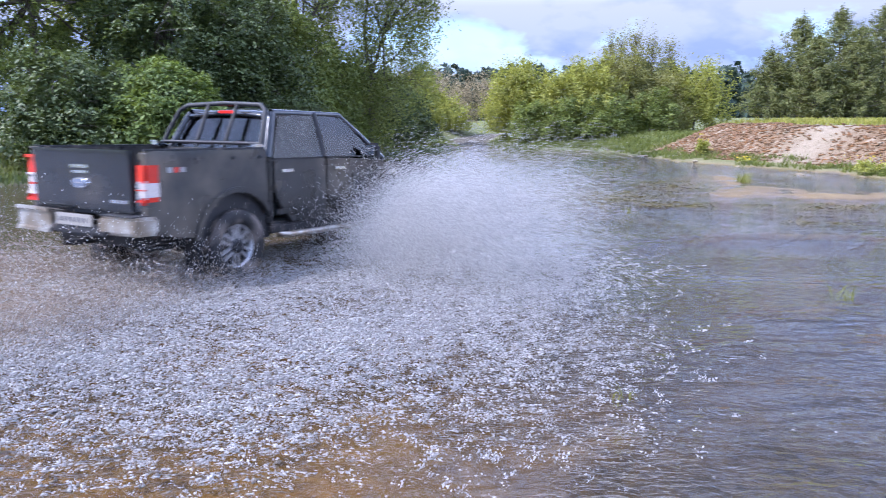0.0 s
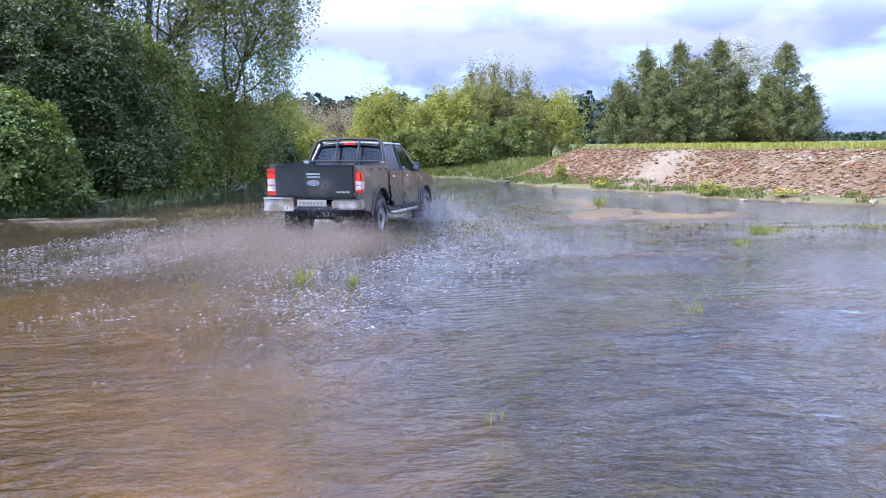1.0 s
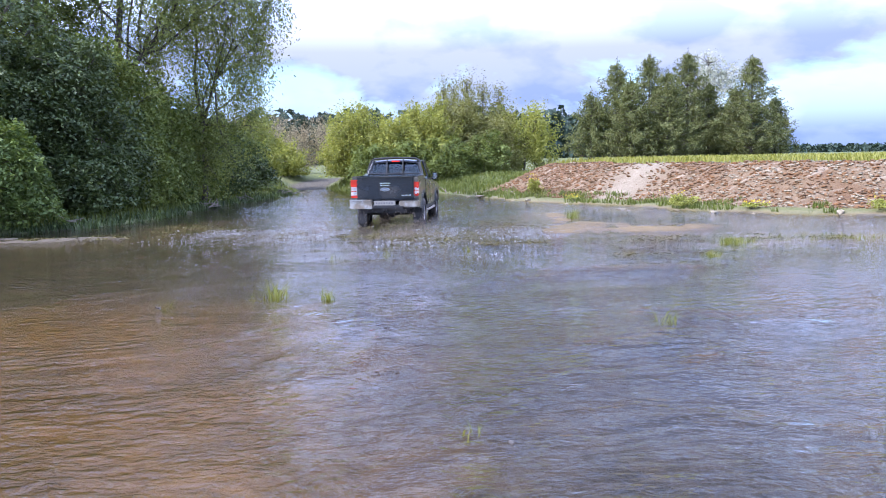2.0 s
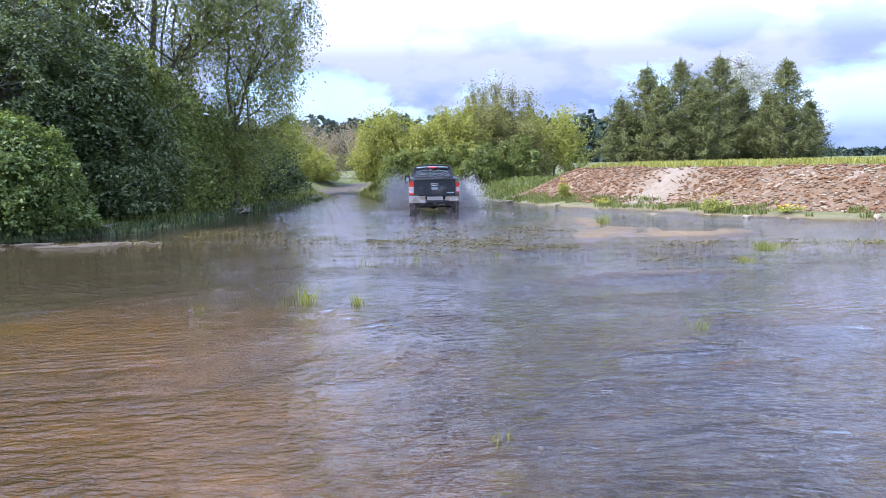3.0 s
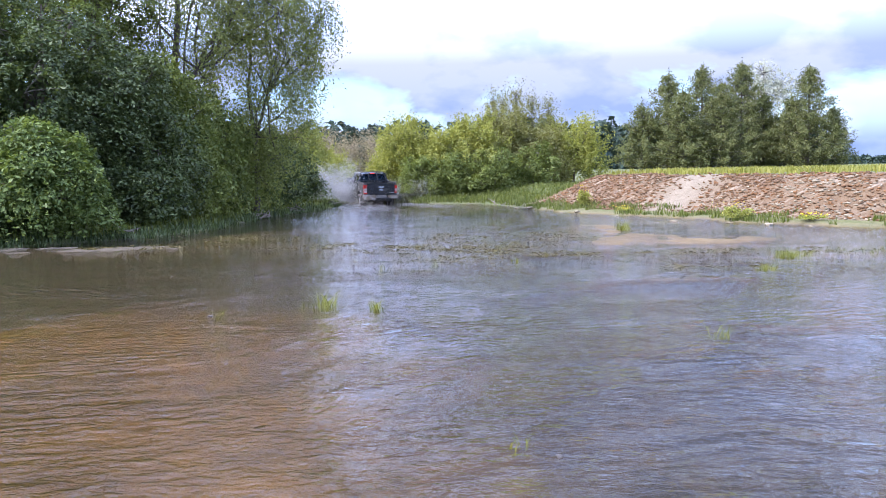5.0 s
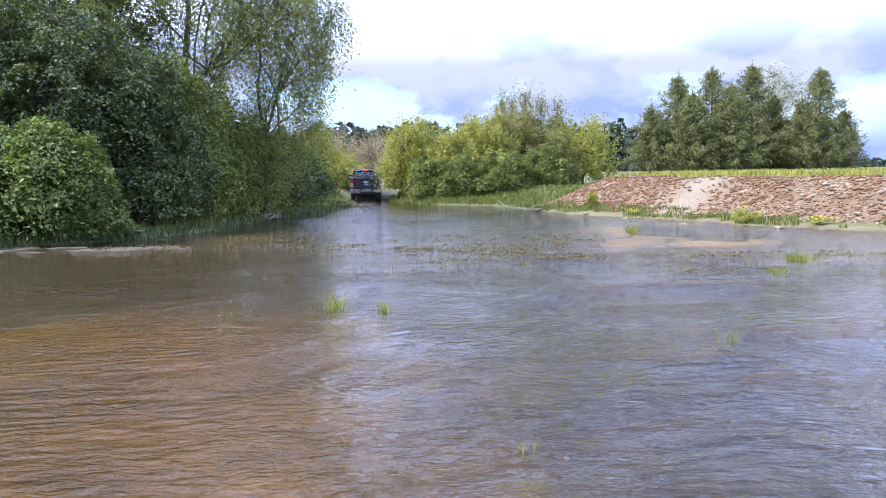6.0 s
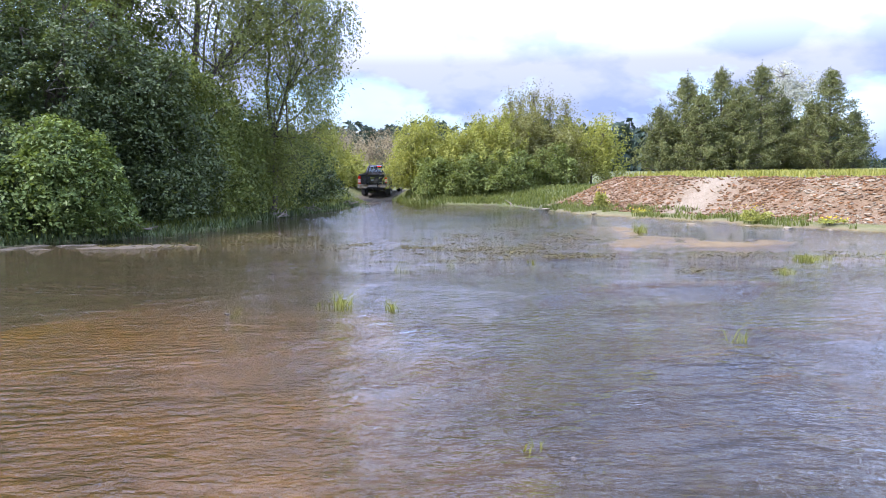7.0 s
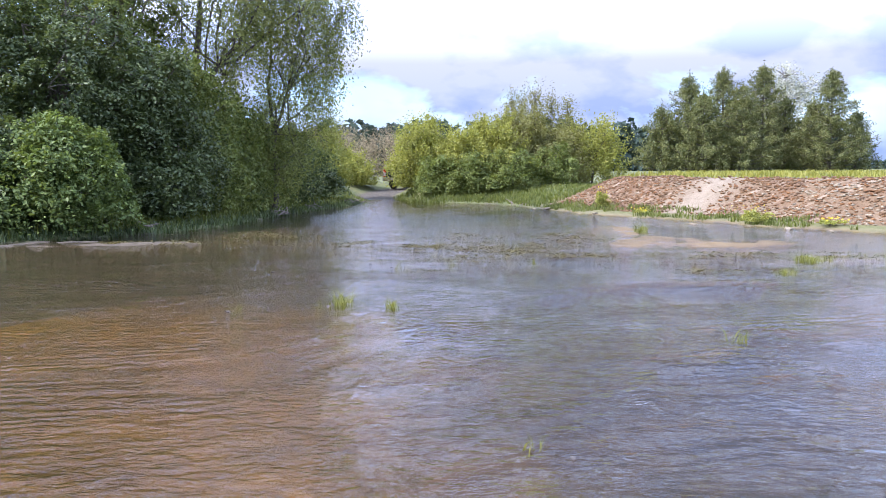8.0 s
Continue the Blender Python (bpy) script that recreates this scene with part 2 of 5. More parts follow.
def spray_material(name, color, clear=0.0):
    """Broken water: white, partly lit through."""
    m, nt, out = material(name)
    N, L = nt.nodes.new, nt.links.new
    p = N("ShaderNodeBsdfPrincipled"); p.inputs["Roughness"].default_value = 0.25
    geo = N("ShaderNodeNewGeometry")
    vary = N("ShaderNodeMix"); vary.data_type = "RGBA"
    vary.inputs[6].default_value, vary.inputs[7].default_value = (*[c * 0.45 for c in color], 1), (*color, 1)
    L(geo.outputs["Random Per Island"], vary.inputs["Factor"])
    tl = N("ShaderNodeBsdfTranslucent")
    L(vary.outputs[2], p.inputs["Base Color"]); L(vary.outputs[2], tl.inputs["Color"])
    mx = N("ShaderNodeMixShader"); mx.inputs[0].default_value = 0.5
    L(p.outputs[0], mx.inputs[1]); L(tl.outputs[0], mx.inputs[2])
    last = mx
    if clear:        # fine mist lets most of what is behind it through
        tr = N("ShaderNodeBsdfTransparent")
        last = N("ShaderNodeMixShader"); last.inputs[0].default_value = clear
        L(mx.outputs[0], last.inputs[1]); L(tr.outputs[0], last.inputs[2])
    L(last.outputs[0], out.inputs[0])
    return m


MUD = (0.20, 0.165, 0.14)
M_WATER, M_GROUND = water_material(), ground_material()
M_DARKLEAF = leaf_material("dark_leaf", (0.022, 0.040, 0.014), (0.135, 0.175, 0.055), 0.45, 0.3)
M_ELDER = leaf_material("elder_leaf", (0.046, 0.076, 0.020), (0.20, 0.26, 0.072), 0.25, 0.35)
M_WILLOW = leaf_material("willow_leaf", (0.13, 0.17, 0.045), (0.32, 0.34, 0.10), 0.4, 0.45)
M_BUSH = leaf_material("yellow_green_leaf", (0.115, 0.140, 0.028), (0.43, 0.43, 0.09), 0.35, 0.4)
M_MIDBUSH = leaf_material("mid_green_leaf", (0.055, 0.085, 0.020), (0.25, 0.29, 0.072), 0.3, 0.35)
M_OLIVE = leaf_material("olive_leaf", (0.12, 0.13, 0.04), (0.30, 0.29, 0.10), 0.3, 0.4)
M_TWIG = leaf_material("dry_twig", (0.25, 0.20, 0.12), (0.52, 0.44, 0.29), 0.1, 0.1)
M_PINE = leaf_material("pine_needle", (0.070, 0.092, 0.030), (0.23, 0.235, 0.075), 0.3, 0.2)
M_BLOSSOM = leaf_material("pale_blossom", (0.30, 0.32, 0.26), (0.62, 0.62, 0.56), 0.2, 0.3)
M_FAR = leaf_material("far_forest_leaf", (0.030, 0.050, 0.040), (0.07, 0.095, 0.065), 0.1, 0.1)
M_GRASS = leaf_material("grass_blade", (0.06, 0.085, 0.018), (0.18, 0.20, 0.045), 0.3, 0.4)
M_TUFT = leaf_material("tuft_blade", (0.12, 0.15, 0.035), (0.30, 0.30, 0.08), 0.3, 0.45)
M_BARK = principled("bark", (0.10, 0.082, 0.062), 0.9, spread=0.4, scale=6, fine=40, bump=0.8)
M_STONE = principled("pale_stone", (0.42, 0.33, 0.28), 0.85, spread=0.3, scale=3, fine=30, bump=0.6, stain=(0.26, 0.15, 0.10), stain_scale=1.2)


# ---- ground, river and bank ----
SHORE = [(-60, 3), (-60, 14), (-30, 13.5), (-16, 16), (-10.3, 18.5), (-8.9, 19.7), (-7.6, 21), (-6.5, 24), (-6.0, 29.8), (-4.9, 35.4), (-4.4, 38), (-4.2, 41), (-3.4, 42.5), (-2.2, 41),
         (0.5, 40.5), (2.9, 38.5), (4.2, 33.7), (5.7, 29.1), (7.9, 26.1), (9.2, 22.9), (11, 20.7), (16, 17.5), (30, 14.5), (60, 12), (60, 3), (20, 1.2), (0, 1.9), (-20, 1.2)]
# the truck's way: seconds, x, y, z of the ground under its rear axle, heading, nose up
DRIVE = [(-1.0, -6.6, 1.4, -0.06, -25, 0), (-0.5, -5.25, 4.7, -0.07, -25, 0), (0.0, -3.81, 8.14, -0.06, -24.3, -1.2), (0.5, -2.45, 11.41, -0.08, -20, -1), (1.0, -1.24, 15.1, -0.09, -16.3, -1), (1.5, -0.34, 18.1, -0.12, -13.4, -0.8),
         (2.2, 0.62, 23.0, -0.18, -8.5, 0), (3.0, 0.97, 28.9, -0.24, 0.0, 0), (3.5, 0.55, 32.2, -0.31, 8, 0), (4.0, -0.52, 35.8, -0.38, 16.5, 0), (4.5, -1.52, 39.0, -0.38, 18.5, 1.0), (5.2, -3.05, 43.0, -0.16, 16, 3.5),
         (6.0, -3.98, 46.6, 0.02, 5.5, 2.5), (6.5, -4.10, 47.6, 0.08, -1, 2.5), (7.0, -3.98, 48.8, 0.20, -8, 3), (7.5, -3.65, 50.3, 0.32, -15, 3), (8.0, -2.6, 52.6, 0.44, -24, 2)]
BANK_TOP = 1.36
# grass tufts on low hummocks in the river: x, y, blades, height, radius
TUFTS = [(-1.25, 9.75, 60, 0.18, 0.05), (-1.5, 9.8, 14, 0.10, 0.05), (-0.62, 9.45, 28, 0.12, 0.03), (2.84, 7.6, 24, 0.10, 0.04), (6.5, 14.2, 150, 0.13, 0.10), (6.9, 14.5, 90, 0.07, 0.16), (5.45, 12.6, 90, 0.07, 0.09), (-2.5, 9.4, 10, 0.06, 0.05),
         (0.15, 13.9, 14, 0.08, 0.04), (1.6, 14.2, 14, 0.08, 0.05), (-0.7, 13.6, 16, 0.07, 0.08), (5.2, 21.0, 90, 0.22, 0.10), (9.3, 14.8, 120, 0.06, 0.3), (8.2, 14.9, 90, 0.05, 0.3), (11.0, 15.0, 120, 0.08, 0.35), (0.55, 4.65, 10, 0.05, 0.05)]


def shore_distance(x, y):
    """Metres from the shoreline: above nought on land, below it over water."""
    best = np.full(x.shape, 1e9)
    inside = np.zeros(x.shape, bool)
    for (ax, ay), (bx, by) in zip(SHORE, SHORE[1:] + SHORE[:1]):
        ex, ey = bx - ax, by - ay
        u = np.clip(((x - ax) * ex + (y - ay) * ey) / (ex * ex + ey * ey), 0, 1)
        best = np.minimum(best, np.hypot(x - ax - u * ex, y - ay - u * ey))
        if ay != by:
            inside ^= ((ay > y) != (by > y)) & (x < ex * (y - ay) / ey + ax)
    return np.where(inside, -best, best)


def lumps(x, y, scale, seed=0.0):
    """Cheap smooth unevenness, about -1 to 1."""
    a = np.sin(x * scale * 1.0 + 1.7 * np.sin(y * scale * 0.6 + seed) + seed) * np.cos(y * scale * 1.1 + 1.3 * np.sin(x * scale * 0.7 - seed))
    b = np.sin((x + y) * scale * 2.3 + seed * 2) * np.cos((x - 1.6 * y) * scale * 2.0 + seed)
    return 0.65 * a + 0.35 * b


def smooth(v, lo, hi):
    u = np.clip((v - lo) / (hi - lo), 0, 1)
    return u * u * (3 - 2 * u)


def right_side(x, y):
    """1 on the rubble bank's side of the river, 0 on the wooded side."""
    return smooth(x - (4.3 - 0.16 * (y - 33.0)), -0.8, 0.8) * smooth(y, 6, 11) * (1 - smooth(y - 0.25 * x, 33.0, 37.0) * (1 - smooth(x, 7, 14)))


def ground_height(x, y):
    s = shore_distance(x, y)
    wet = -(0.05 + 0.26 * smooth(-s, 0.0, 7.0)) + 0.035 * lumps(x, y, 0.7) * smooth(-s, 0, 2)
    wet = wet - 0.10 * smooth(-s, 2.5, 6) * smooth(y, 20, 30)
    # mud flats that nearly reach the surface
    for cx, cy, rx, ry, up in ((5.6, 17.8, 2.8, 2.0, 0.36), (4.6, 21.8, 1.3, 2.6, 0.26), (10.0, 15.0, 4.0, 1.0, 0.27), (-3.2, 17.6, 1.6, 0.7, 0.30), (1.2, 16.6, 2.4, 1.6, 0.27), (6.3, 14.0, 2.2, 0.5, 0.25), (-8.6, 18.2, 3.6, 0.6, 0.34), (-0.6, 1.5, 4, 4, 0.06)):
        wet = wet + up * np.exp(-(((x - cx) / rx) ** 2 + ((y - cy) / ry) ** 2) ** 1.4)
    wet = np.minimum(wet, 0.018 * lumps(x, y, 1.7, 2.0) + 0.016 * lumps(x * 0.6, y, 4.3, 5.0) + 0.012 * lumps(x * 0.7, y, 9.0, 3.0))
    for tx, ty, *_ in TUFTS:
        wet = np.maximum(wet, -0.03 - 0.5 * ((x - tx) ** 2 + (y - ty) ** 2))
    r = right_side(x, y)
    bank = 0.02 + 0.10 * smooth(s, 0, 0.9) + (BANK_TOP - 0.12) * smooth(s, 1.0, 4.2) + 0.05 * lumps(x, y, 1.3) * smooth(s, 0.5, 2) + 0.02 * lumps(x, y, 4.0, 1.0) * smooth(s, 0.5, 2)
    wood = 0.02 + 0.10 * smooth(s, 0, 0.6) + 0.62 * smooth(s, 0.5, 4.5) + 0.07 * lumps(x, y, 1.1, 3.0) * smooth(s, 0, 1.5)
    wood = np.where(y < 6, 0.02 + 0.10 * smooth(s, 0, 2.5) + 0.02 * lumps(x, y, 1.0), wood)
    land = bank * r + wood * (1 - r)
    z = np.where(s < 0, wet, land)
    # the ford's track
    px = np.array([d[1] for d in DRIVE]); py = np.array([d[2] for d in DRIVE]); pz = np.array([d[3] for d in DRIVE])
    k = np.linspace(0, len(px) - 1, 90)
    qx, qy, qz = (np.interp(k, np.arange(len(px)), v) for v in (px, py, pz))
    qx, qy, qz = np.append(qx, (-0.6, 2.0)), np.append(qy, (55.6, 60.0)), np.append(qz, (0.6, 0.75))
    near = np.full(x.shape, 1e9); zt = np.zeros(x.shape)
    for a, b, c in zip(qx, qy, qz):
        d = np.hypot(x - a, y - b)
        zt = np.where(d < near, c, zt); near = np.minimum(near, d)
    w = 1 - smooth(near, 1.0, 2.4)
    z = z * (1 - w) + zt * w
    return z + 0.5 * smooth(np.hypot(x, y), 120, 500) * 0.5


def mesh_from(name, verts, faces_flat, sides, mat):
    """A mesh from numpy arrays: verts (n, 3), a flat list of corner indices, and the number of corners of every face."""
    me = bpy.data.meshes.new(name)
    n = len(faces_flat) // sides
    me.vertices.add(len(verts)); me.vertices.foreach_set("co", np.asarray(verts, np.float32).ravel())
    me.loops.add(len(faces_flat)); me.loops.foreach_set("vertex_index", np.asarray(faces_flat, np.int32))
    me.polygons.add(n); me.polygons.foreach_set("loop_start", np.arange(n, dtype=np.int32) * sides)
    me.update(calc_edges=True)
    me.materials.append(mat)
    return me


def axis(pieces):
    """Grid lines: (from, to, step) stretches, joined."""
    out = []
    for a, b, st in pieces:
        out += list(np.arange(a, b - 1e-6, st))
    return np.array(out + [pieces[-1][1]])


def sheet(name, xs, ys, zfun, mat):
    X, Y = np.meshgrid(xs, ys)
    x, y = X.ravel(), Y.ravel()
    z = zfun(x, y)
    w = len(xs)
    i = (np.arange(len(ys) - 1)[:, None] * w + np.arange(w - 1)[None, :]).ravel()
    f = np.stack([i, i + 1, i + w + 1, i + w], 1).ravel()
    me = mesh_from(name, np.stack([x, y, z], 1), f, 4, mat)
    me.polygons.foreach_set("use_smooth", np.ones(len(me.polygons), bool))
    return me, x, y, z


def build_ground():
    xs = axis([(-1500, -300, 300), (-300, -80, 40), (-80, -24, 4), (-24, -12, 1), (-12, 16, 0.16), (16, 34, 0.8), (34, 80, 4), (80, 320, 40), (320, 1520, 300)])
    ys = axis([(-600, -100, 100), (-100, -20, 10), (-20, 0, 2), (0, 12, 0.3), (12, 38, 0.16), (38, 56, 0.3), (56, 70, 1), (70, 120, 5), (120, 400, 40), (400, 2000, 200)])
    me, x, y, z = sheet("ground", xs, ys, ground_height, M_GROUND)
    s = shore_distance(x, y)
    r = right_side(x, y)
    n = lumps(x, y, 1.4, 5.0)
    field = r * smooth(s + 0.5 * n, 3.9, 4.7) + r * smooth(y - 36, 0, 4)
    toe = r * (1 - smooth(s + 0.4 * n, 1.0, 1.6)) * smooth(s + 0.3 * n, -0.05, 0.35) * 0.85
    wood = (1 - r) * smooth(s + 0.2 * n, -0.2, 0.15)
    track = np.full(x.shape, 1e9)
    for k in range(len(DRIVE) - 1):
        for u in np.linspace(0, 1, 8):
            track = np.minimum(track, np.hypot(x - DRIVE[k][1] * (1 - u) - DRIVE[k + 1][1] * u, y - DRIVE[k][2] * (1 - u) - DRIVE[k + 1][2] * u))
    grass = np.clip(field + toe + wood, 0, 1) * smooth(track, 0.9, 1.5)
    rubble = np.clip(r * smooth(s, 0.9, 1.3) * (1 - smooth(s + 0.5 * n, 3.9, 4.6)), 0, 1)
    # pale sand that slid down the bank
    along = 0.8 * (y - 27.3) - 0.6 * (x - 7.6)
    slide = rubble * np.exp(-((along + 0.25 * n) / 1.05) ** 2)
    slide = np.clip(slide + rubble * 0.75 * smooth(lumps(x, y, 0.8, 8.0), 0.25, 0.8) * smooth(x, 9.5, 12), 0, 1)
    beach = np.clip(r * smooth(s, -0.1, 0.15) * (1 - smooth(s, 0.35, 0.7)) * 0.3, 0, 1)
    flat = np.zeros(x.shape)
    for cx, cy, rx, ry in ((5.6, 17.8, 2.8, 2.0), (4.8, 21.8, 1.4, 2.8), (10.0, 15.3, 4.0, 1.2)):
        flat = np.maximum(flat, np.exp(-(((x - cx) / rx) ** 2 + ((y - cy) / ry) ** 2) ** 1.4))
    beach = beach + 0.22 * flat * (s < 0.3)
    # bed darkened for depth and tree reflections, plus mud on shore and track
    for name, v in (("grass", grass), ("rubble", rubble), ("sand", np.clip(slide + beach, 0, 1)), ("mud_and_shade", np.clip(np.maximum(smooth(x + 0.15 * y + 0.8 * n, -0.8, 2.4), 0.9 * smooth(y + 0.5 * n, 8.3, 11.0)), 0, 1) * (1 - smooth(s + 0.3 * n, -0.1, 0.25)) * (1 - 0.6 * flat) + (1 - r) * smooth(y, 15, 19) * smooth(s, -1.5, -0.2) * 0.7 + 0.75 * (1 - smooth(track, 1.0, 1.6)) * smooth(y, 41, 43))):
        at = me.attributes.new(name, "FLOAT", "POINT")
        at.data.foreach_set("value", v.astype(np.float32))
    tagged(new("ground", me), "sandy riverbed, grassy wooded bank and reddish rubble bank of a ford", "ground", kind="structure")


# lasting creases in the current: a crooked line, height and half width in metres
CREASES = [([(0.75, 5.0), (1.2, 5.5), (1.75, 5.7), (2.3, 5.75), (2.9, 6.1)], 0.020, 0.10), ([(1.0, 4.5), (1.35, 4.75), (1.9, 4.8), (2.6, 4.6)], 0.016, 0.10),
           ([(3.0, 7.9), (3.7, 7.55), (4.4, 7.5), (5.6, 7.7)], 0.020, 0.12), ([(1.9, 6.6), (2.4, 6.75), (2.9, 7.1)], 0.014, 0.09),
           ([(-0.9, 6.6), (-0.5, 7.2), (-0.25, 8.1), (-0.8, 8.9)], 0.016, 0.12), ([(-0.6, 6.0), (-0.2, 6.6), (0.1, 7.6), (-0.3, 8.6)], 0.014, 0.11), ([(-0.5, 5.2), (-0.15, 5.9), (0.4, 6.9), (0.3, 8.0)], 0.012, 0.10),
           ([(-4.6, 9.4), (-3.4, 9.9), (-2.3, 10.9), (-1.2, 11.3)], 0.016, 0.14), ([(-1.4, 7.6), (-2.0, 7.0), (-2.9, 6.7), (-4.0, 6.6)], 0.012, 0.12), ([(0.5, 9.6), (1.4, 10.6), (2.6, 11.2), (4.4, 11.3)], 0.014, 0.14)]


def water_height(x, y):
    z = np.zeros(x.shape)
    for line, high, wide in CREASES:
        near, sign = np.full(x.shape, 1e9), np.zeros(x.shape)
        for (ax, ay), (bx, by) in zip(line, line[1:]):
            ex, ey = bx - ax, by - ay
            u = np.clip(((x - ax) * ex + (y - ay) * ey) / (ex * ex + ey * ey), 0, 1)
            dx, dy = x - ax - u * ex, y - ay - u * ey
            d = np.hypot(dx, dy)
            sign = np.where(d < near, np.sign(ex * dy - ey * dx), sign)
            near = np.minimum(near, d)
        side = near * sign + 0.05 * lumps(x, y, 3.0, 1.0)
        z = z + 1.15 * high * (0.7 + 0.5 * lumps(x, y, 1.5, 2.0)) * (np.exp(-(side / wide) ** 2) - 0.6 * np.exp(-((side - 1.7 * wide) / wide) ** 2))
    return z


def build_water():
    xs = axis([(-60, -6, 2.0), (-6, 7, 0.07), (7, 61, 2.0)])
    ys = axis([(-16, 2, 2.0), (2, 13, 0.06), (13, 47, 2.0)])
    me, *_ = sheet("water", xs, ys, water_height, M_WATER)
    tagged(new("water", me), "shallow rippled river water over a brown sandy bed", "river", kind="structure")


build_ground()
build_water()


# ---- plants ----
rng = np.random.default_rng(7)


def leaf_quads(P, size, rng, out=None, long=1.9, droop=0.25):
    """Folded leaves at the points P: four corners and two triangles each. Their faces look mostly outwards and up."""
    n = len(P)
    nor = rng.normal(size=(n, 3)) * 0.75
    nor[:, 2] += 0.55
    if out is not None:
        nor += out * 0.6
    nor /= np.linalg.norm(nor, axis=1)[:, None] + 1e-9
    d = rng.normal(size=(n, 3)); d[:, 2] -= droop
    d -= nor * (d * nor).sum(1)[:, None]
    d /= np.linalg.norm(d, axis=1)[:, None] + 1e-9
    sd = np.cross(nor, d)
    s = size * rng.uniform(0.6, 1.35, n)[:, None]
    a = P - d * s * 0.5
    tip = P + d * s * 0.5
    l = P + sd * s * 0.5 / long + nor * s * 0.12 - d * s * 0.05
    r = P - sd * s * 0.5 / long + nor * s * 0.12 - d * s * 0.05
    V = np.stack([a, l, tip, r], 1).reshape(-1, 3)
    i = np.arange(n)[:, None] * 4
    Fc = (i + np.array([[0, 2, 1, 0, 3, 2]])).ravel()
    return V, Fc


def lobed_crown(lobes, clumps, per, rng, spread=0.28, fill=0.45, ragged=0.22, habit="plate"):
    """Points of leaves in sprays over the shells of a few ellipsoids (x, y, z, rx, ry, rz). Sprays are
    level plates that sag outwards, upright wands or hanging strands."""
    lobes = np.array(lobes, float)
    w = (lobes[:, 3] * lobes[:, 5]); w = w / w.sum()
    k = rng.choice(len(lobes), clumps, p=w)
    d = rng.normal(size=(clumps, 3)); d /= np.linalg.norm(d, axis=1)[:, None]
    rad = (fill + (1 - fill) * np.sqrt(rng.uniform(0, 1, clumps))) * (1 + 0.6 * ragged * np.clip(rng.normal(size=clumps), -1.5, 1.3))
    C = lobes[k, :3] + d * lobes[k, 3:] * rad[:, None]
    if habit == "plate":
        ax, thin, wide = d * 0.75 + (0, 0, 0.8) + rng.normal(size=d.shape) * 0.3, 0.28, 1.0
    elif habit == "wand":
        ax, thin, wide = d * 0.55 + (0, 0, 0.9) + rng.normal(size=d.shape) * 0.2, 1.7, 0.42
    else:
        ax, thin, wide = d * 0.35 + (0, 0, -1.0) + rng.normal(size=d.shape) * 0.3, 1.8, 0.42
    ax = ax / np.linalg.norm(ax, axis=1)[:, None]
    ax, grow = np.repeat(ax, per, 0), np.repeat(spread * rng.uniform(0.6, 1.35, clumps), per)[:, None]
    g = np.clip(rng.normal(size=(clumps * per, 3)), -1.7, 1.7)
    along = (g * ax).sum(1)[:, None]
    off = (ax * along * thin + (g - ax * along) * wide) * grow
    if habit == "plate":
        off[:, 2] -= 0.35 * (off ** 2).sum(1) / grow[:, 0]
    P = np.repeat(C, per, 0) + off
    O = ax * 1.5 if habit == "plate" else np.repeat(d, per, 0)
    return P, O


def crown_mesh(name, P, O, size, mat, rng, long=1.9, droop=0.25):
    V, Fc = leaf_quads(P, size, rng, O, long, droop)
    return mesh_from(name, V, Fc, 3, mat)


def tube(paths, sides=7):
    """Tapered tubes, one after another, along lists of (x, y, z, radius)."""
    V, Fc, base = [], [], 0
    for path in paths:
        path = [np.array(p, float) for p in path]
        for j, p in enumerate(path):
            t = (path[min(j + 1, len(path) - 1)] - path[max(j - 1, 0)])[:3]
            t = t / (np.linalg.norm(t) + 1e-9)
            u = np.cross(t, (0.3, 0.9, 0.2)); u /= np.linalg.norm(u) + 1e-9
            v = np.cross(t, u)
            for q in range(sides):
                a = 2 * math.pi * q / sides
                V.append(p[:3] + (u * math.cos(a) + v * math.sin(a)) * p[3])
        for j in range(len(path) - 1):
            for q in range(sides):
                a, b = base + j * sides + q, base + j * sides + (q + 1) % sides
                Fc += [a, b, b + sides, a + sides]
        base += len(path) * sides
    return np.array(V), np.array(Fc)


def branch(a, b, r0, r1, rng, steps=6, bend=0.08):
    a, b = np.array(a, float), np.array(b, float)
    ln = np.linalg.norm(b - a)
    off = np.cumsum(rng.normal(size=(steps + 1, 3)) * bend * ln / steps ** 0.5 * 0.6, 0)
    off -= np.linspace(0, 1, steps + 1)[:, None] * off[-1]
    off -= off[0] * (1 - np.linspace(0, 1, steps + 1)[:, None])
    return [(*(a + (b - a) * u + o), r0 + (r1 - r0) * u) for u, o in zip(np.linspace(0, 1, steps + 1), off)]


def part(name, data, mat, parent, label=""):
    """One mesh object under a thing or part; data is a bmesh or a mesh."""
    if isinstance(data, bmesh.types.BMesh):
        me = bpy.data.meshes.new(name)
        data.to_mesh(me); data.free()
        me.materials.append(mat)
    else:
        me = data
    ob = new(name, me)
    ob.parent = parent
    return tagged(ob, label)


def height_at(x, y):
    return float(ground_height(np.array([float(x)]), np.array([float(y)]))[0])


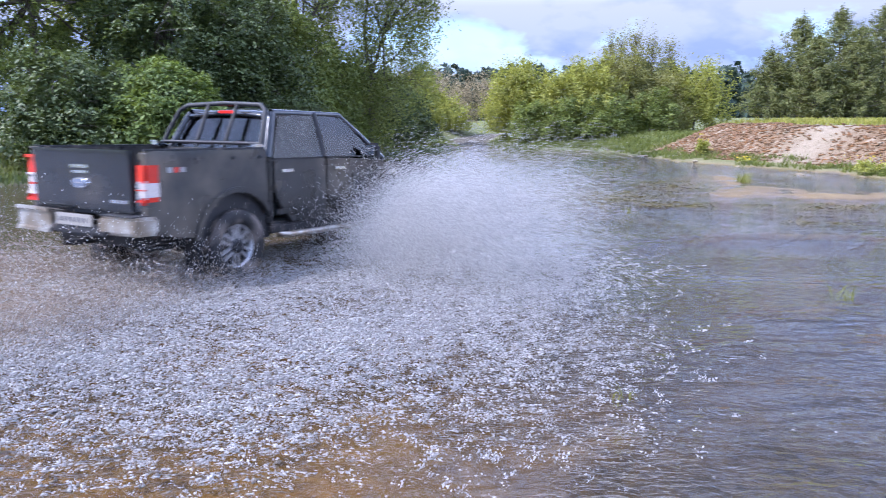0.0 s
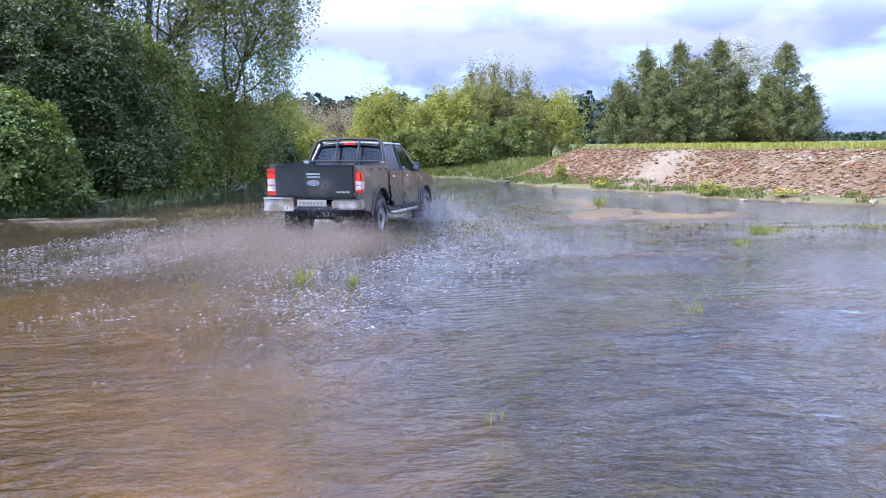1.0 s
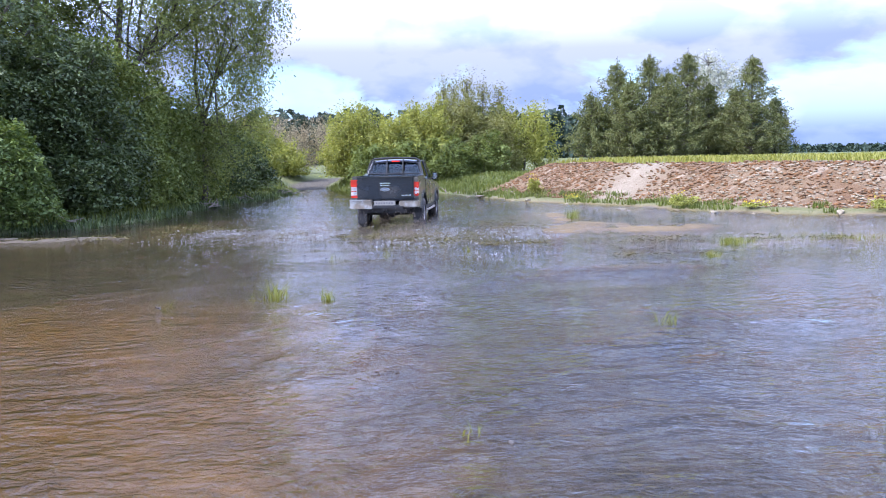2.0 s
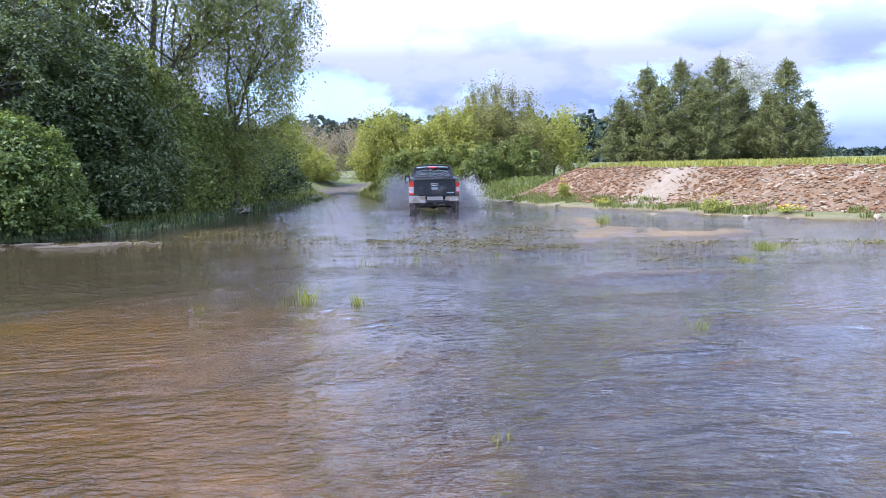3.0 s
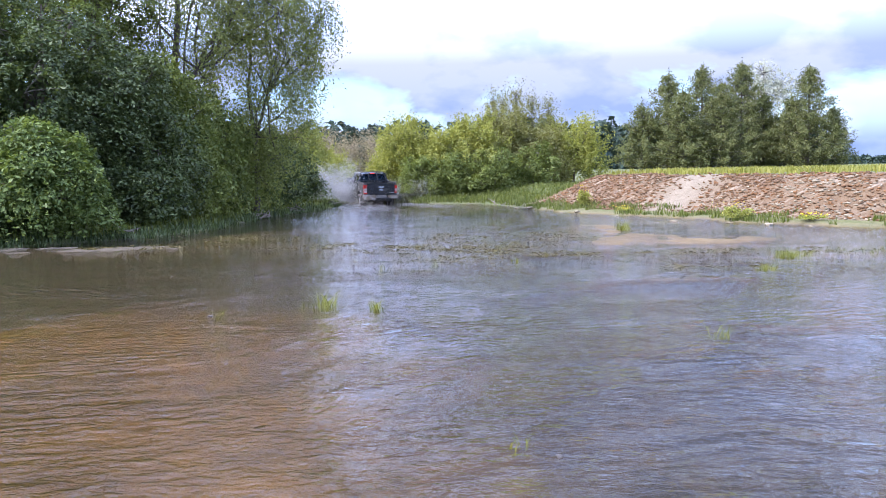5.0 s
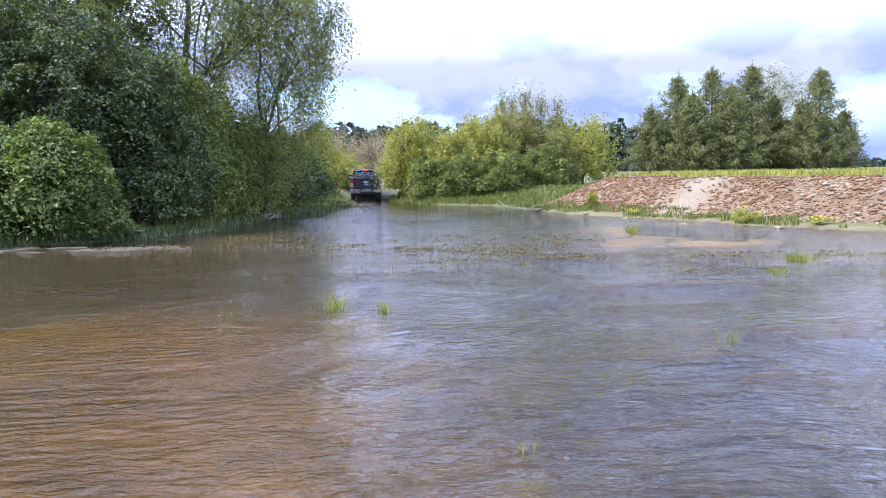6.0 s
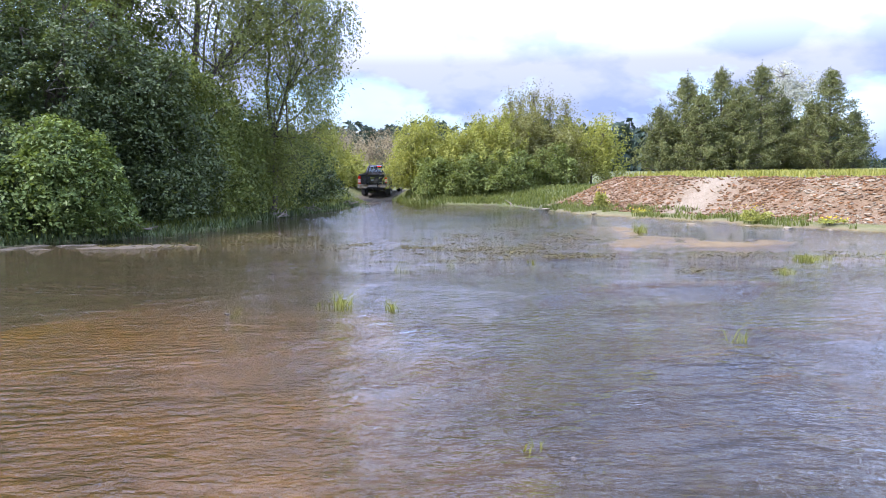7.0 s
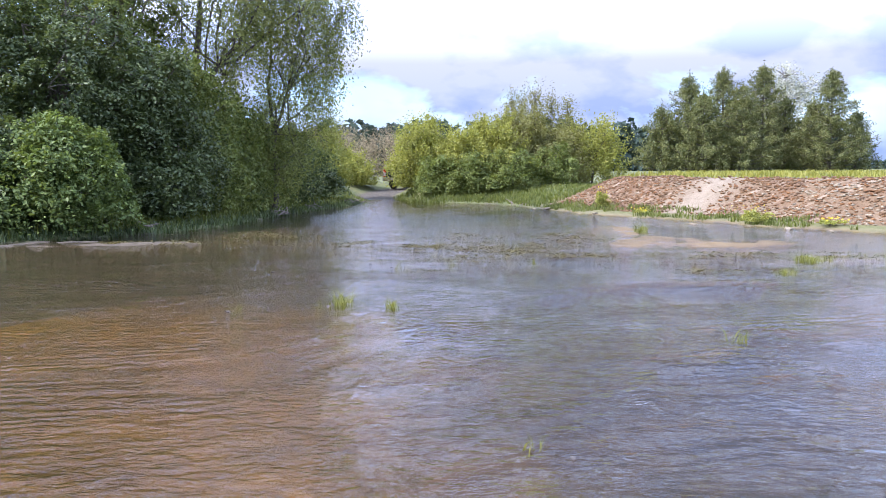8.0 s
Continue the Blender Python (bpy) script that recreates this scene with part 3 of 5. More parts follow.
def tree(name, x, y, lobes, clumps, per, size, mat, label, category, seed, trunks=None, spread=0.28, fill=0.45, droop=0.25, long=1.9, twigs=40, group="", sink=0.1, limb=0.05, ragged=0.4, habit="plate"):
    """A plant with trunks, limbs to its lobes and a crown of single leaves. Lobes are in metres from its foot."""
    rg = np.random.default_rng(seed)
    root = new(name)
    root.location = (x, y, height_at(x, y) - sink)
    P, O = lobed_crown(lobes, clumps, per, rg, spread, fill, ragged, habit)
    keep = P[:, 2] > 0.12
    P, O = P[keep], O[keep]
    paths = []
    top = max(lobes, key=lambda q: q[2])
    stems = trunks or [[(0, 0, 0, limb * 2.4), (top[0] * 0.3, top[1] * 0.3, top[2] * 0.45, limb * 1.6), (top[0] * 0.9, top[1] * 0.9, top[2] + top[5] * 0.4, limb * 0.4)]]
    for st in stems:
        for a, b in zip(st, st[1:]):
            paths.append(branch(a[:3], b[:3], a[3], b[3], rg, 5, 0.05))
    for lb in lobes:
        st = stems[rg.integers(len(stems))]
        src = st[min(len(st) - 1, 1)]
        paths.append(branch(src[:3], lb[:3], limb, limb * 0.4, rg, 6, 0.12))
        for _ in range(max(2, twigs // len(lobes))):
            d = rg.normal(size=3); d /= np.linalg.norm(d)
            e = np.array(lb[:3]) + d * np.array(lb[3:]) * 0.9
            paths.append(branch(lb[:3], e, limb * 0.35, limb * 0.1, rg, 4, 0.12))
    V, Fc = tube(paths, 6)
    part("trunk", mesh_from("trunk", V, Fc, 4, M_BARK), None, root)
    part("crown", crown_mesh("crown", P, O, size, mat, rg, long, droop), None, root)
    return tagged(root, label, category, group)


def pine(x, y, h, w, seed, label):
    """A young pine: a straight stem, whorls of upswept limbs and tufts of needles."""
    rg = np.random.default_rng(seed)
    root = new("pine_tree")
    root.location = (x, y, height_at(x, y) - 0.1)
    paths = [[(0, 0, 0, 0.14), (0.05, 0, h * 0.5, 0.085), (0, 0.04, h, 0.02)]]
    P = []
    z = 0.25
    while z < h - 0.2:
        u = z / h
        reach = w * (1 - u) ** 0.74 * (0.8 + 0.2 * min(1, u * 5)) * rg.uniform(0.85, 1.12) + 0.12
        for a in np.arange(rg.integers(5, 8)) * 2 * math.pi / 6 + rg.uniform(0, 6):
            r = reach * rg.uniform(0.65, 1.12)
            tip = np.array((r * math.cos(a), r * math.sin(a), z + r * rg.uniform(0.15, 0.42)))
            paths.append([(0, 0, z, 0.03), (*(tip * (0.55, 0.55, 1) - (0, 0, (tip[2] - z) * 0.6)), 0.018), (*tip, 0.006)])
            for k in range(int(4 + r * 4)):
                q = rg.uniform(0.25, 1.05)
                c = np.array((tip[0] * q, tip[1] * q, z + (tip[2] - z) * q ** 1.5)) + rg.normal(size=3) * (0.16, 0.16, 0.1)
                P.append(c + rg.normal(size=(12, 3)) * 0.11 + (0, 0, 0.03))
        z += rg.uniform(0.26, 0.38)
    P.append(np.array((0, 0, h)) + rg.normal(size=(40, 3)) * (0.07, 0.07, 0.22))
    P = np.concatenate(P)
    V, Fc = tube(paths, 5)
    part("trunk", mesh_from("trunk", V, Fc, 4, M_BARK), None, root)
    O = P * (0.3, 0.3, 0); O /= np.linalg.norm(O, axis=1)[:, None] + 0.3
    O[:, 2] += 0.3
    part("crown", crown_mesh("crown", P, O, 0.21, M_PINE, rg, 4.2, -0.6), None, root)
    return tagged(root, label, "pine tree", "pines on the field")


def dome(w, h, rg, n=7, low=0.35):
    """Lobes of a rounded bush about w wide and h high: distinct masses on its outside, with hollows between."""
    out = []
    for k in range(n):
        a = 2 * math.pi * k * 0.618 + rg.uniform(-0.3, 0.3)
        u = (k + 0.5) / n
        z = (low + (0.86 - low) * u) * h
        r = math.sqrt(max(0.04, 1 - ((u - 0.3) / 0.78) ** 2)) * rg.uniform(0.55, 0.95) * w / 2
        s = rg.uniform(0.17, 0.27) * (1.25 - 0.4 * u)
        out.append((r * math.cos(a), r * math.sin(a), z, s * w, s * w, s * rg.uniform(0.45, 0.62) * min(h, 1.6 * w)))
    out.append((0, 0, h * 0.45, w * 0.27, w * 0.27, h * 0.30))
    return out


def plant_woods():
    rg = np.random.default_rng(21)
    # pale elder shrub that overhangs the water
    for x, y, w, h, sd in ((-9.75, 20.3, 2.7, 3.4, 1), (-12.3, 19.9, 3.2, 3.4, 2)):
        tree("elder_shrub", x, y, dome(w, h, rg, 18, 0.2), 340, 70, 0.125, M_ELDER if sd == 1 else M_DARKLEAF, "fresh green elder shrub leaning over the muddy bank", "shrub", sd, spread=0.22, fill=0.72, limb=0.03, ragged=0.3)
    # dense dark trees; the leftmost is unseen, added to darken what the water mirrors
    for x, y, w, h, sd in ((-11.3, 23.6, 4.6, 7.0, 11), (-9.0, 24.5, 3.3, 5.6, 12), (-15.2, 23.0, 5.2, 11.5, 13), (-14.4, 28.0, 6.0, 14.5, 16), (-11.3, 28.0, 4.6, 13.0, 17), (-19.5, 21.0, 6.0, 13.0, 18)):
        tree("leafy_tree", x, y, dome(w, h, rg, 24, 0.10), 680, 72, 0.125, {13: M_MIDBUSH, 16: M_WILLOW, 17: M_MIDBUSH}.get(sd, M_DARKLEAF), "dense dark green leafy tree on the wooded bank", "tree", sd, spread=0.26, fill=0.72, limb=0.06, ragged=0.3, group="trees of the wooded bank")
    # understorey along the water
    for x, y, w, h, sd, m in ((-8.6, 23.2, 1.9, 2.0, 31, M_DARKLEAF), (-8.1, 25.9, 2.3, 3.4, 32, M_MIDBUSH), (-7.8, 28.8, 2.5, 3.2, 33, M_MIDBUSH), (-7.4, 31.8, 2.5, 3.6, 34, M_MIDBUSH), (-6.9, 34.6, 2.4, 3.9, 35, M_DARKLEAF), (-6.4, 38.4, 2.4, 3.2, 36, M_DARKLEAF), (-8.3, 29.5, 3.2, 4.6, 37, M_MIDBUSH), (-8.2, 26.6, 2.8, 5.6, 38, M_MIDBUSH)):
        tree("riverside_bush", x, y, dome(w, h, rg, 13, 0.2), 330, 46, 0.135, m, "bushy green shrub at the foot of the wooded bank", "shrub", sd, spread=0.24, fill=0.6, limb=0.03, group="bushes along the water", habit="plate" if m is M_DARKLEAF else "strand")
    # tall airy willow with a forked trunk
    tree("willow_tree", -8.7, 29.0, [(-0.6, 0, 6.6, 1.3, 1.3, 1.4), (0.4, 0.3, 8.6, 1.6, 1.5, 1.6), (2.3, 0, 8.2, 1.5, 1.4, 1.5), (1.5, -0.4, 6.0, 1.1, 1.2, 1.1), (3.6, 0.2, 7.0, 1.2, 1.2, 1.5), (0.9, 0.2, 4.6, 1.1, 1.0, 1.2), (1.9, 0.3, 7.0, 1.4, 1.0, 1.3), (-1.6, 0, 8.8, 1.3, 1.3, 1.2), (1.0, 0.4, 10.5, 2.4, 1.8, 1.3)],
         1150, 28, 0.13, M_WILLOW, "tall airy willow with a forked dark trunk and light green leaves", "tree", 41, trunks=[[(0, 0, 0, 0.20), (-0.25, 0, 3.6, 0.15), (-0.1, 0, 5.3, 0.12), (0.1, 0, 6.9, 0.10), (0.3, 0, 10.5, 0.04)], [(-0.2, 0, 3.9, 0.11), (0.7, 0, 5.0, 0.09), (1.4, -0.1, 5.6, 0.07), (2.4, 0, 7.4, 0.04)]], spread=0.34, fill=0.25, droop=0.9, long=2.8, twigs=120, limb=0.05, habit="strand")
    tree("willow_tree", -6.5, 30.6, [(0.2, 0, 4.0, 0.9, 0.9, 1.2), (0.9, 0, 5.6, 1.2, 1.1, 1.4), (1.7, 0.1, 4.4, 0.8, 0.9, 1.3), (1.5, 0, 7.4, 1.3, 1.2, 1.4), (-0.3, 0, 6.6, 1.0, 1.0, 1.4), (2.2, 0, 5.9, 0.8, 0.8, 1.1), (2.7, 0.1, 7.4, 0.8, 0.8, 1.2), (1.2, 0.2, 10.6, 1.6, 1.4, 1.3), (0.7, 0, 9.0, 1.5, 1.3, 1.2), (1.8, 0, 3.0, 0.8, 0.8, 1.0), (0.2, -0.5, 1.7, 0.8, 0.6, 1.0), (0.9, -0.2, 2.3, 0.8, 0.8, 1.0), (-0.4, -0.3, 2.9, 0.9, 0.8, 1.1)],
         1350, 28, 0.12, M_WILLOW, "airy young willow with thin grey stems over the water", "tree", 42, trunks=[[(0, 0, 0, 0.12), (0.05, 0, 3.0, 0.09), (-0.1, 0, 5.0, 0.06), (0.2, 0, 8.5, 0.025)], [(0.05, 0, 2.6, 0.07), (0.6, 0, 4.6, 0.05), (1.2, 0, 7.0, 0.02)]], spread=0.30, fill=0.3, droop=1.0, long=2.8, twigs=120, limb=0.04, habit="strand")
    # bushes at the far end of the ford
    for x, y, w, h, sd, m, nm in ((-1.2, 45.6, 2.6, 4.3, 51, M_BUSH, 560), (-1.75, 48.3, 1.9, 3.4, 50, M_BUSH, 420), (0.7, 44.5, 3.0, 3.3, 52, M_BUSH, 620), (2.6, 44.2, 3.2, 4.4, 53, M_BUSH, 620), (4.6, 45.0, 3.2, 4.7, 54, M_OLIVE, 520), (6.6, 45.5, 3.0, 3.7, 55, M_OLIVE, 420), (8.6, 46.5, 3.2, 4.0, 56, M_BUSH, 480), (-0.45, 43.3, 1.9, 2.4, 57, M_MIDBUSH, 300), (1.2, 42.9, 2.4, 2.6, 58, M_MIDBUSH, 360), (3.6, 42.6, 2.6, 2.5, 59, M_MIDBUSH, 340), (5.8, 43.6, 2.4, 2.6, 60, M_MIDBUSH, 280)):
        tree("riverside_bush", x, y, dome(w, h, rg, 14, 0.12), int(nm * 0.95), 40, 0.125, m, "yellow-green spring bush beyond the ford", "shrub", sd, spread=0.22, fill=0.4, limb=0.03, group="bushes beyond the ford", twigs=90, ragged=0.6, habit="plate" if m is M_MIDBUSH else "wand")
    for x, y, h, sd in ((3.9, 45.6, 5.6, 61), (5.2, 46.0, 6.0, 62), (6.2, 46.3, 5.6, 63), (4.6, 47.5, 5.7, 64), (7.2, 47.0, 5.4, 65)):
        tree("young_poplar", x, y, [(0, 0, h * f, 1.5 * (1.2 - f), 1.5 * (1.2 - f), h * 0.14) for f in (0.4, 0.55, 0.7, 0.85)], 260, 15, 0.10, M_OLIVE, "thin young poplar, half in leaf", "tree", sd, spread=0.16, fill=0.2, limb=0.025, twigs=70, group="young poplars", habit="wand")
    # beyond the track
    for x, y, w, h, sd, m in ((-6.6, 45.5, 2.6, 3.6, 71, M_BUSH), (-5.9, 51.5, 2.6, 2.2, 75, M_BUSH), (-1.2, 55.5, 3.2, 2.6, 76, M_OLIVE)):
        tree("riverside_bush", x, y, dome(w, h, rg, 9, 0.05), 380, 30, 0.14, m, "yellow-green bush beside the track", "shrub", sd, spread=0.22, limb=0.03, habit="wand")
    for x, y, w, h, sd in ((-6.6, 58, 4.5, 4.3, 72), (-3.4, 59, 4.5, 4.0, 73), (-10, 60, 5, 4.6, 74), (-0.4, 60, 4.5, 3.8, 77)):
        tree("bare_bush", x, y, dome(w, h, rg, 8, 0.2), 520, 24, 0.13, M_TWIG, "brown leafless thicket behind the track", "shrub", sd, spread=0.35, fill=0.2, limb=0.03, long=6.0, droop=-1.0, habit="wand", twigs=160, group="bare thicket")
    # pines on the field
    for k, (px, d, h, w) in enumerate(((1166, 60, 5.0, 2.3), (1213, 61, 7.4, 2.9), (1272, 62, 8.0, 3.1), (1342, 63, 8.3, 3.2), (1306, 59, 6.4, 2.7), (1462, 60, 7.5, 3.2), (1508, 61.5, 4.6, 1.8), (1238, 58.5, 5.8, 2.7), (1382, 64, 6.0, 2.6), (1432, 62, 5.4, 2.4))):
        pine((px - 784) / 1414 * d, d, h, w, 80 + k, "bushy young pine with lighter shoot tips on the field")
    tree("blossoming_tree", 29.5, 70, [(0, 0, 6.5, 2.2, 2.0, 2.0), (-1.6, 0, 5.4, 1.6, 1.5, 1.6), (1.5, 0, 7.4, 1.6, 1.5, 1.5), (0, 0, 8.4, 1.5, 1.5, 1.3)], 420, 14, 0.2, M_BLOSSOM, "pale half-bare tree standing behind the pines", "tree", 95, spread=0.4, fill=0.2, limb=0.05, twigs=160)


def far_woods():
    rg = np.random.default_rng(5)
    V, Fc, base = [], [], 0
    for k in range(760):
        if k < 450:
            x, y, h = rg.uniform(-60, 75), rg.uniform(150, 190), rg.uniform(7.5, 11.5)
        else:
            x, y, h = rg.uniform(100, 420), rg.uniform(430, 470), rg.uniform(4, 6.5)
        n = 80 if k < 450 else 40
        u = rg.uniform(0, 1, n) ** 0.8
        a = rg.uniform(0, 6.28, n)
        w = h * (0.34 if k < 450 else 1.0) * (1 - u) ** 0.5
        P = np.stack([x + w * np.cos(a), y + w * np.sin(a), h * (0.05 + 0.95 * u)], 1)
        v, f = leaf_quads(P, 1.5 if k < 450 else 2.6, rg, None, 1.6)
        V.append(v); Fc.append(f + base); base += len(v)
    me = mesh_from("far_forest", np.concatenate(V), np.concatenate(Fc), 3, M_FAR)
    tagged(new("far_forest", me), "dark distant line of mixed forest on the horizon", "forest", kind="stuff")


plant_woods()
far_woods()


# ---- the pickup truck ----
M_PAINT = principled("dark_grey_paint", (0.017, 0.020, 0.024), 0.24, metal=0.3, spread=0.12, scale=3, fine=90, coat=0.5, stain=(0.075, 0.068, 0.060), stain_scale=1.6, stain_at=(0.52, 0.80))
M_DUSTY = principled("muddy_grey_paint", (0.034, 0.034, 0.034), 0.30, metal=0.25, spread=0.2, scale=3, fine=90, coat=0.45, stain=(0.125, 0.108, 0.085), stain_scale=1.8, stain_at=(0.42, 0.72))
M_BLACK = principled("black_plastic", (0.018, 0.018, 0.020), 0.55, spread=0.25, scale=6, fine=120, bump=0.1, stain=MUD, stain_scale=4, stain_at=(0.58, 0.75))
M_TUBE = principled("black_powder_coat", (0.007, 0.007, 0.008), 0.55, spread=0.15, scale=8, fine=120)
M_CHROME = principled("chrome", (0.72, 0.73, 0.75), 0.14, metal=1.0, spread=0.06, scale=6, fine=80)
M_BUMPER = principled("muddy_chrome_bumper", (0.46, 0.44, 0.41), 0.35, metal=0.7, spread=0.15, scale=5, fine=60, stain=(0.27, 0.225, 0.17), stain_scale=4.5, stain_at=(0.40, 0.58))
M_RUBBER = principled("tyre_rubber", (0.022, 0.021, 0.021), 0.85, spread=0.3, scale=9, fine=70, bump=0.3, stain=MUD, stain_scale=5, stain_at=(0.48, 0.7))
M_ALLOY = principled("dusty_alloy", (0.42, 0.42, 0.43), 0.38, metal=0.7, spread=0.2, scale=9, fine=60, stain=(0.25, 0.22, 0.19), stain_scale=6, stain_at=(0.5, 0.72))
M_RED = principled("red_lens", (0.50, 0.022, 0.010), 0.15, spread=0.08, coat=0.6)
M_CLEAR = principled("clear_lens", (0.50, 0.44, 0.41), 0.18, spread=0.15, coat=0.6)
M_PLATE = principled("white_plate", (0.24, 0.225, 0.20), 0.4, spread=0.08)
M_INK = principled("dark_ink", (0.09, 0.09, 0.10), 0.5, spread=0.1)
M_BLUEBADGE = principled("blue_enamel", (0.10, 0.12, 0.17), 0.2, spread=0.1, coat=0.5)
M_SEAT = principled("grey_upholstery", (0.05, 0.05, 0.055), 0.9, spread=0.2, bump=0.2)
M_GLASS = glass_material("tinted_glass", (0.50, 0.60, 0.62))
M_HEAD = principled("headlamp_lens", (0.55, 0.57, 0.6), 0.08, spread=0.05, coat=0.8)


def bevelled(bm, w=0.01, seg=2):
    bmesh.ops.bevel(bm, geom=[e for e in bm.edges if len(e.link_faces) == 2 and e.calc_face_angle(0) > 0.4], offset=w, segments=seg, affect="EDGES", clamp_overlap=True)
    return bm


def block(x0, x1, y0, y1, z0, z1, w=0.01, taper=None):
    bm = bmesh.new()
    bmesh.ops.create_cube(bm, size=1)
    for v in bm.verts:
        v.co = ((x0 + x1) / 2 + v.co.x * (x1 - x0), (y0 + y1) / 2 + v.co.y * (y1 - y0), (z0 + z1) / 2 + v.co.z * (z1 - z0))
        if taper:
            taper(v.co)
    return bevelled(bm, w) if w else bm


def prism(outline, x0, x1, w=0.012, lean=None):
    """A plate with an outline in (y, z), from x0 to x1."""
    bm = bmesh.new()
    a = [bm.verts.new((x0, y, z)) for y, z in outline]
    b = [bm.verts.new((x1, y, z)) for y, z in outline]
    bm.faces.new(a); bm.faces.new(b[::-1])
    for i in range(len(a)):
        j = (i + 1) % len(a)
        bm.faces.new((a[j], a[i], b[i], b[j]))
    if lean:
        for v in bm.verts:
            lean(v.co)
    bmesh.ops.recalc_face_normals(bm, faces=bm.faces)
    return bevelled(bm, w, 2) if w else bm


def arch(cy, cz, r, a0, a1, n=14):
    return [(cy + r * math.cos(radians(a0 + (a1 - a0) * k / n)), cz + r * math.sin(radians(a0 + (a1 - a0) * k / n))) for k in range(n + 1)]


def pane(corners, thick=0.008):
    bm = bmesh.new()
    c = [Vector(p) for p in corners]
    nrm = (c[1] - c[0]).cross(c[-1] - c[0]).normalized() * thick
    a = [bm.verts.new(p) for p in c]
    b = [bm.verts.new(p - nrm) for p in c]
    bm.faces.new(a); bm.faces.new(b[::-1])
    for i in range(len(a)):
        j = (i + 1) % len(a)
        bm.faces.new((a[j], a[i], b[i], b[j]))
    bmesh.ops.recalc_face_normals(bm, faces=bm.faces)
    return bm


def tube_mesh(name, paths, mat, sides=8):
    V, Fc = tube(paths, sides)
    me = mesh_from(name, V, Fc, 4, mat)
    me.polygons.foreach_set("use_smooth", np.ones(len(me.polygons), bool))
    return me


def lathe(profile, n=36):
    """A ring about the x axis from (x, radius) points, closed."""
    bm = bmesh.new()
    rings = []
    for k in range(n):
        a = 2 * math.pi * k / n
        rings.append([bm.verts.new((x, r * math.cos(a), r * math.sin(a))) for x, r in profile])
    m = len(profile)
    for k in range(n):
        for i in range(m):
            bm.faces.new((rings[k][i], rings[k][(i + 1) % m], rings[(k + 1) % n][(i + 1) % m], rings[(k + 1) % n][i]))
    bmesh.ops.recalc_face_normals(bm, faces=bm.faces)
    for f in bm.faces:
        f.smooth = True
    return bm


def build_wheel(side):
    """A muddy all-terrain tyre on an alloy rim; it turns about x. side: +1 or -1, the way its outer face looks."""
    hub = lathe([(0.02 * side, 0.001), (0.105 * side, 0.001), (0.105 * side, 0.075), (0.02 * side, 0.09)], 18)
    wheel = part("wheel", hub, M_BLACK, None)
    tyre = lathe([(-0.10, 0.225), (-0.13, 0.26), (-0.135, 0.33), (-0.115, 0.372), (-0.05, 0.378), (0.05, 0.378), (0.115, 0.372), (0.135, 0.33), (0.13, 0.26), (0.10, 0.225)], 40)
    for k in range(40):      # tread blocks
        for xo in (-0.075, 0.0, 0.075):
            a = 2 * math.pi * (k + (0.5 if xo == 0 else 0)) / 40
            c = bmesh.ops.create_cube(tyre, size=1)["verts"]
            for v in c:
                p = Vector((xo + v.co.x * 0.06, v.co.y * 0.034, 0.379 + v.co.z * 0.018))
                v.co = Matrix.Rotation(a, 3, "X") @ p
    part("tyre", tyre, M_RUBBER, wheel)
    rim = lathe([(0.095 * side, 0.238), (0.10 * side, 0.222), (0.02 * side, 0.205), (-0.09 * side, 0.215), (-0.09 * side, 0.235)], 36)
    for k in range(6):
        a = 2 * math.pi * k / 6
        for w in (-0.030, 0.030):
            c = bmesh.ops.create_cube(rim, size=1)["verts"]
            for v in c:
                p = Vector((0.075 * side + v.co.x * 0.03 - 0.012 * side * (v.co.z > 0), w * (1.3 if v.co.z > 0 else 0.8) + v.co.y * 0.034, 0.14 + v.co.z * 0.155))
                v.co = Matrix.Rotation(a, 3, "X") @ p
    part("rim", rim, M_ALLOY, wheel, "dusty six-spoke alloy rim")
    bk = lathe([(0.03 * side, 0.001), (0.03 * side, 0.2), (0.01 * side, 0.2), (0.01 * side, 0.001)], 24)
    part("brake_disc", bk, M_BLACK, wheel)
    return wheel


